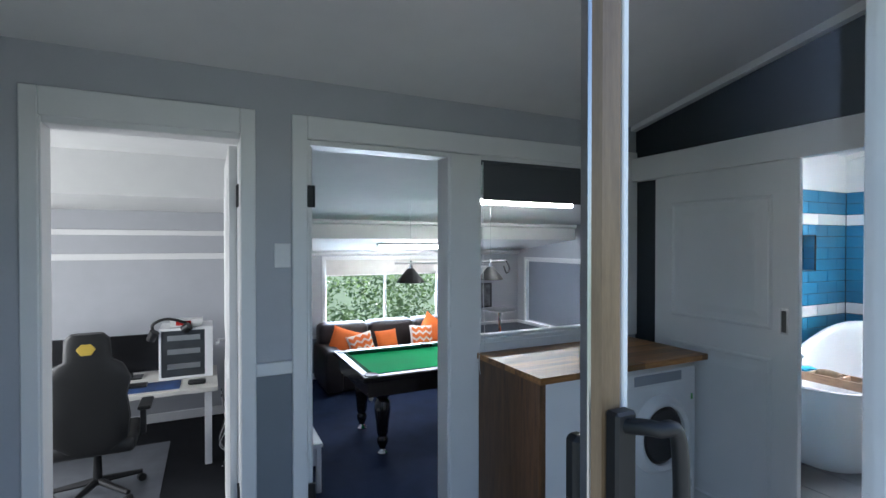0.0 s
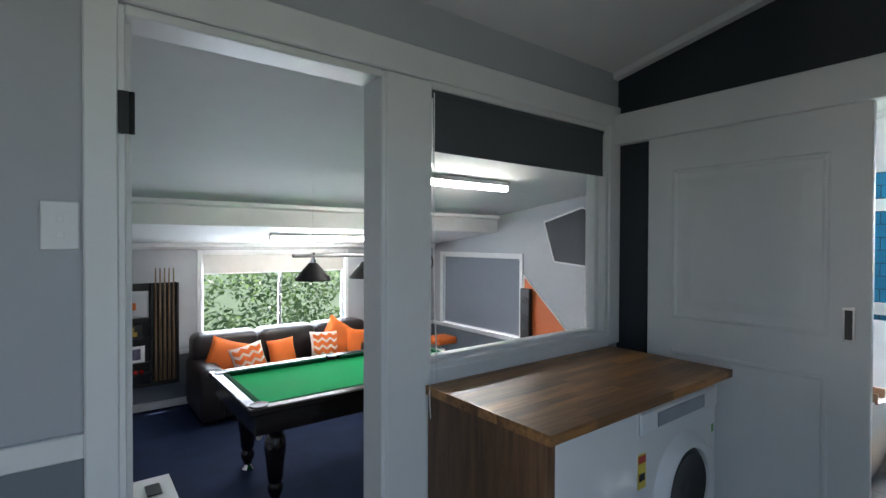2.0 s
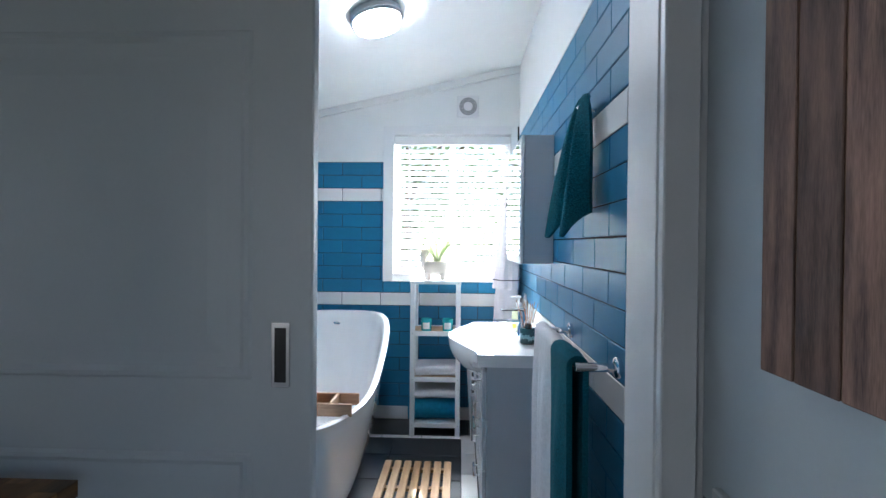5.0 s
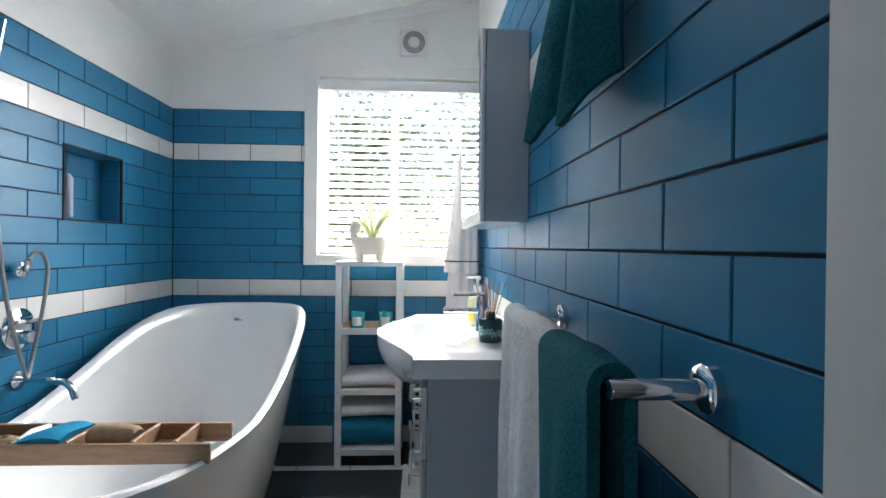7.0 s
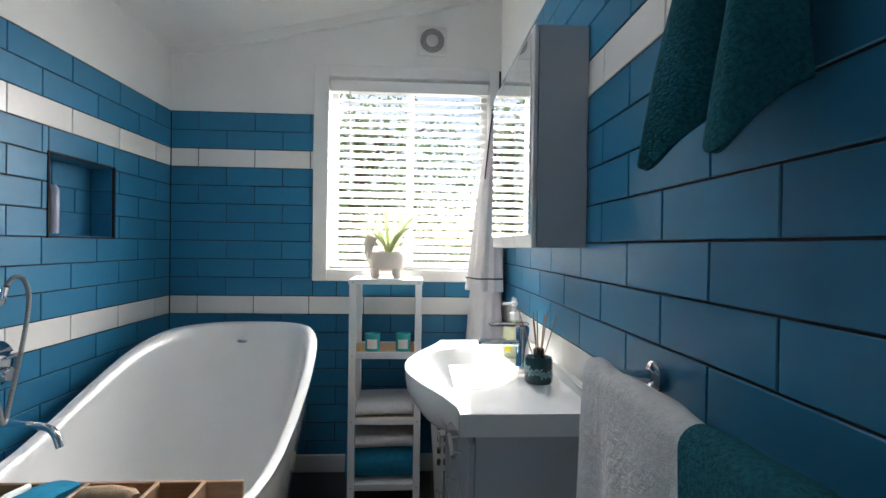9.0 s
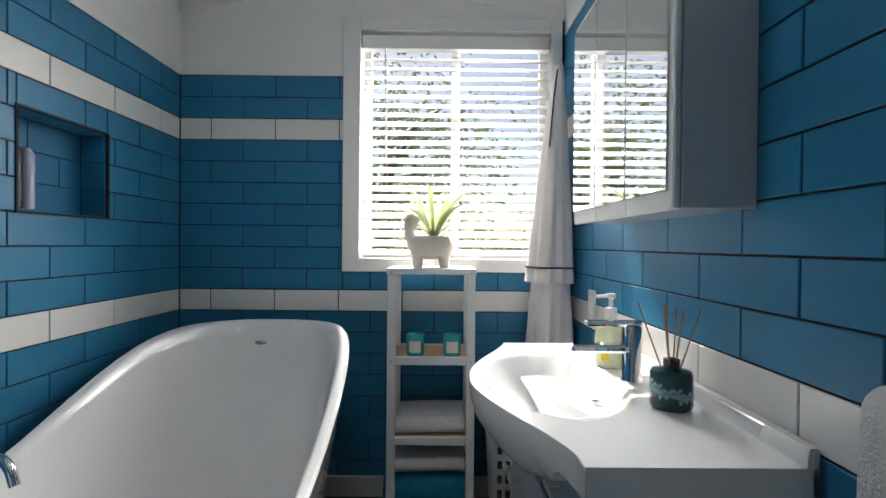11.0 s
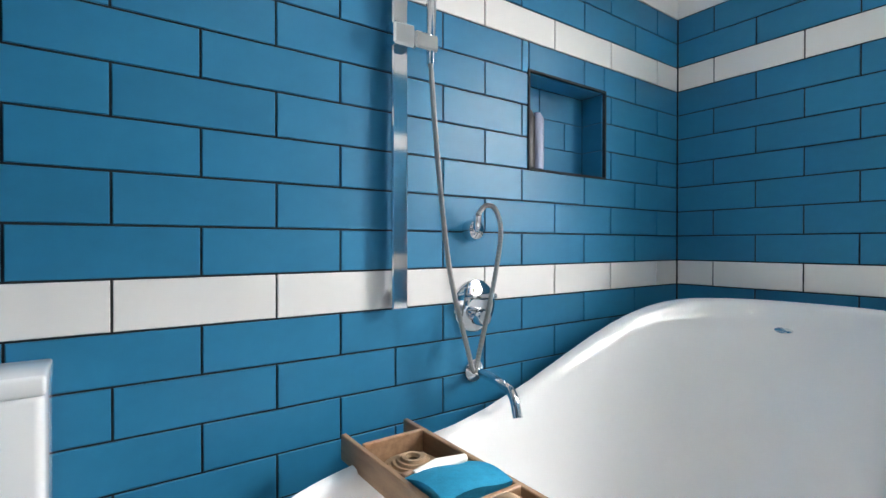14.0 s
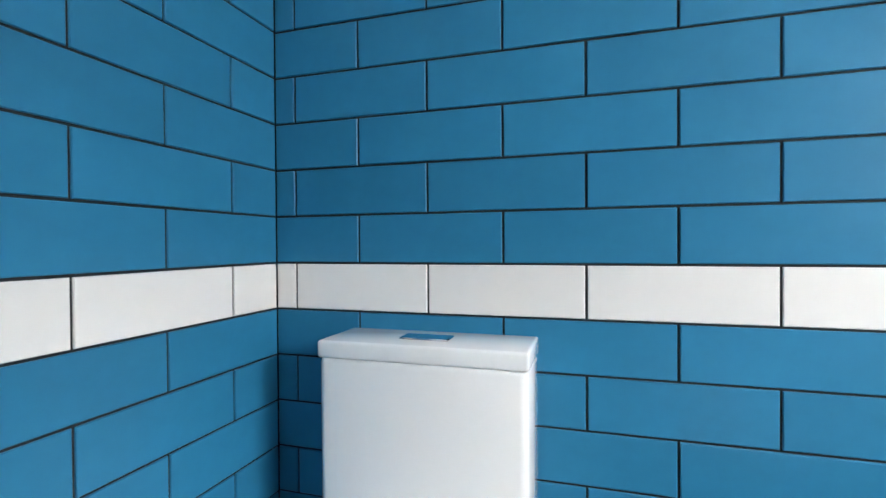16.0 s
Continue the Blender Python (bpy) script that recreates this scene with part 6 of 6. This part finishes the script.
M_CHAIR = mat("black_faux_leather", (0.018, 0.018, 0.018), 0.5, var=0.2, bump=0.15, fine=200)
gaming_chair()
solid("chair_mat", B((-1.2, 4.3, FZ + 0.001, -0.1, 5.75, FZ + 0.006)), mat("clear_grey_vinyl", (0.16, 0.17, 0.19), 0.25), "translucent grey chair mat on the carpet", "chair mat")
w = thing("wall_screen", (0.42, 5.0, 0.6), "thin black screen on the study wall", "television")
part("panel", B((0.41, 4.55, 0.62, 0.455, 5.4, 1.2), bev=0.004), M_SCREEN, w)
part("bracket", B((0.38, 4.5, 0.78, 0.455, 4.56, 0.80)), M_STEEL, w)
w = thing("power_cables", (0.37, 5.2, FZ), "tangle of pale cables below the desk", "cables")
for k in range(4):
    bm = bmesh.new()
    tube(bm, spline([(0.36, 5.3 - 0.1 * k, 0.1), (0.40, 5.2, -0.1 - 0.05 * k), (0.34, 5.1 - 0.06 * k, -0.3), (0.40, 5.0, -0.42), (0.36, 4.9, FZ + 0.006)], 6), 0.005, 6)
    part("cable", bm, M_PLASTIC if k % 2 else M_BLACK, w)


# ---- garden ----
def foliage(name, label, category, n, place, size, material, kind="stuff"):
    vs, fs = [], []
    for _ in range(n):
        c = Vector(place())
        s = size * random.uniform(0.6, 1.4)
        r = Euler((random.uniform(0, 6.28), random.uniform(-0.9, 0.9), random.uniform(0, 6.28))).to_matrix()
        i = len(vs)
        for q in ((-1, 0, 0), (-0.2, -0.38, 0.06), (0.5, -0.3, 0.02), (1, 0, -0.1), (0.5, 0.3, 0.02), (-0.2, 0.38, 0.06)):
            vs.append(c + r @ (Vector(q) * s))
        fs.append(tuple(range(i, i + 6)))
    me = bpy.data.meshes.new(name)
    me.from_pydata(vs, [], fs)
    me.materials.append(material)
    return tagged(new(name, me), label, category, "", kind)


def hedge_spot(x0, x1, y0, y1, z0, z1):
    def f():
        while True:
            p = (random.uniform(x0, x1), random.uniform(y0, y1), random.uniform(z0, z1))
            if noise.noise((p[0] * 1.7, p[1] * 1.7, p[2] * 2.1)) > -0.22 and p[2] < z1 - 0.35 * abs(noise.noise((p[0] * 2, 3, 1))) * 2:
                return p
    return f


leaf_m = mat("garden_leaf", (0.075, 0.125, 0.06), 0.45, var=0.55, scale=1.5)
see_through(leaf_m, (0.2, 0.3, 0.13), 0.4)
foliage("hedge", "dense green hedge outside the games room window", "hedge", 9000, hedge_spot(0.6, 7.0, 9.3, 10.2, -0.6, 1.15), 0.05, leaf_m)
tree = thing("garden_tree", (11, 2.2, -0.62), "leafy green tree in the garden", "tree")
bm = bmesh.new()
tube(bm, spline([(11, 2.2, -0.62), (11.05, 2.25, 0.8), (10.95, 2.15, 2.2), (11, 2.2, 3.4)], 5), [0.16 - 0.008 * k for k in range(16)], 10)
part("trunk", bm, M_WALNUT, tree, smooth=True)
for k in range(7):
    a = k * 0.9
    bm = bmesh.new()
    tube(bm, spline([(11, 2.2, 0.9 + 0.3 * k), (11 + 0.5 * math.cos(a), 2.2 + 0.7 * math.sin(a), 1.4 + 0.3 * k), (11 + 0.9 * math.cos(a), 2.2 + 1.3 * math.sin(a), 1.7 + 0.32 * k)], 4), [0.06 - 0.006 * i for i in range(9)], 7)
    part("limb", bm, M_WALNUT, tree)


def crown():
    while True:
        p = Vector((random.gauss(0, 0.8), random.gauss(0, 1.1), random.gauss(0, 0.75)))
        if noise.noise(p * 1.4) > 0.0:
            return (11 + p.x, 2.4 + p.y, 2.3 + p.z)


c = foliage("crown", "", "", 12000, crown, 0.045, leaf_m, "")
c.parent = tree
c.matrix_parent_inverse = tree.matrix_basis.inverted()
foliage("garden_hedge", "green boundary hedge beyond the bathroom window", "hedge", 12000, hedge_spot(12.0, 13.0, -3, 6, -0.6, 1.4), 0.055, leaf_m)

# ---- tiles, one by one ----
TILE_MESHES = {}


def tile_mesh(w, h, material):
    key = (round(w, 3), round(h, 3), material.name)
    if key not in TILE_MESHES:
        bm = bmesh.new()
        c, d = 0.0015, 0.006
        w2, h2 = w / 2, h / 2
        lp = lambda a, b, y: [(-a, y, -b), (a, y, -b), (a, y, b), (-a, y, b)]
        rings(bm, [lp(w2, h2, d), lp(w2, h2, c), lp(w2 - c, h2 - c, 0)], cap0=False)
        me = bpy.data.meshes.new("tile")
        bm.to_mesh(me)
        bm.free()
        me.materials.append(material)
        TILE_MESHES[key] = me
    return TILE_MESHES[key]


def cut(r, holes):
    """The pieces of a rectangle (u0, u1, v0, v1) left by rectangular holes."""
    out = [r]
    for a0, a1, b0, b1 in holes:
        nxt = []
        for u0, u1, v0, v1 in out:
            if u1 <= a0 or u0 >= a1 or v1 <= b0 or v0 >= b1:
                nxt.append((u0, u1, v0, v1))
                continue
            if u0 < a0:
                nxt.append((u0, a0, v0, v1))
            if u1 > a1:
                nxt.append((a1, u1, v0, v1))
            m0, m1 = max(u0, a0), min(u1, a1)
            if v0 < b0:
                nxt.append((m0, m1, v0, b0))
            if v1 > b1:
                nxt.append((m0, m1, b1, v1))
        out = nxt
    return out


def lay(parent, to_world, lo, hi, joint, rows, holes=(), whites=(0, 8)):
    """Courses of running bond: row 0 is the white course at 0.87 m; joint: one of its upright joints."""
    for k in rows:
        z0 = 0.87 + 0.1 * k
        z1 = z0 + 0.1
        off = joint + (0.15 if k % 2 else 0.0)
        u = off - 0.3 * math.ceil((off - lo) / 0.3)
        while u < hi - 0.004:
            a, b = max(u, lo), min(u + 0.3, hi)
            for u0, u1, v0, v1 in cut((a, b, max(z0, 0.0), z1), holes):
                if u1 - u0 < 0.008 or v1 - v0 < 0.008:
                    continue
                me = tile_mesh(u1 - u0 - 0.0045, v1 - v0 - 0.0045, M_TILEW if k in whites else M_TILE)
                ob = new("tile", me)
                ob.parent = parent
                ob.matrix_basis = to_world((u0 + u1) / 2, (v0 + v1) / 2) @ pose(0, 0, 0, random.uniform(-0.15, 0.15), 0, random.uniform(-0.12, 0.12))
            u += 0.3


ROWS = range(-9, 11)
lay(wall_shower, lambda u, z: pose(u, BY1, z), BX0, BX1, 3.27, ROWS, holes=[(4.65, 5.03, 1.273, 1.577)])
lay(wall_win, lambda u, z: pose(BX1, u, z, 0, 0, -90), 0.735, BY1 - 0.002, 2.384, ROWS, holes=[(0.745, 1.765, 1.056, 2.244)])
lay(wall_right, lambda u, z: pose(u, BY0, z, 0, 0, 180), BX0 + 0.005, BX1, 4.02, range(-9, 13))
lay(wall_toilet, lambda u, z: pose(BX0 + 0.0035, u, z, 0, 0, 90), 1.604, BY1 - 0.002, 2.394, ROWS)
# inside of the niche
for row, (u0, u1) in ((0, (4.65, 4.80)), (0, (4.80, 5.03)), (1, (4.65, 4.93)), (1, (4.93, 5.03)), (2, (4.65, 4.80)), (2, (4.80, 5.03))):
    ob = new("tile", tile_mesh(u1 - u0 - 0.003, 0.098, M_TILE))
    ob.parent = wall_shower
    ob.matrix_basis = pose((u0 + u1) / 2, 2.627, 1.324 + 0.1 * row)
for row in range(3):
    for x, rz in ((4.654, 90), (5.026, -90)):
        ob = new("tile", tile_mesh(0.088, 0.098, M_TILE))
        ob.parent = wall_shower
        ob.matrix_basis = pose(x, 2.581, 1.324 + 0.1 * row, 0, 0, rz)
for z, rx in ((1.277, -90), (1.573, 90)):
    ob = new("tile", tile_mesh(0.37, 0.088, M_TILE))
    ob.parent = wall_shower
    ob.matrix_basis = pose(4.84, 2.581, z, rx, 0, 0)
# floor: slate slabs within a white border
slab = floor_ob = bpy.data.objects["floor_bathroom"]
for i in range(7):
    for j in range(3):
        x0, y0 = 2.93 + i * 0.325, 1.155 + j * 0.455
        x1, y1 = min(x0 + 0.325, 5.15), min(y0 + 0.455, 2.515)
        if x1 - x0 < 0.02:
            continue
        ob = new("floor_tile", tile_mesh(x1 - x0 - 0.004, y1 - y0 - 0.004, M_SLATE))
        ob.parent = slab
        ob.matrix_basis = pose((x0 + x1) / 2, (y0 + y1) / 2, 0, -90, 0, 0)
for i in range(9):
    x0 = 2.93 + 0.285 * i
    x1 = min(x0 + 0.285, 5.2)
    ob = new("floor_tile", tile_mesh(x1 - x0 - 0.004, 0.09, M_TILEW))
    ob.parent = slab
    ob.matrix_basis = pose((x0 + x1) / 2, 1.108, 0, -90, 0, 0)
for i in range(5):
    ob = new("floor_tile", tile_mesh(0.045, 0.276, M_TILEW))
    ob.parent = slab
    ob.matrix_basis = pose(5.176, 1.29 + 0.28 * i, 0, -90, 0, 0)
for i in range(5):
    ob = new("floor_tile", tile_mesh(0.32, 0.37, M_SLATE))
    ob.parent = slab
    ob.matrix_basis = pose(5.36, 0.92 + 0.375 * i, 0, -90, 0, 0)
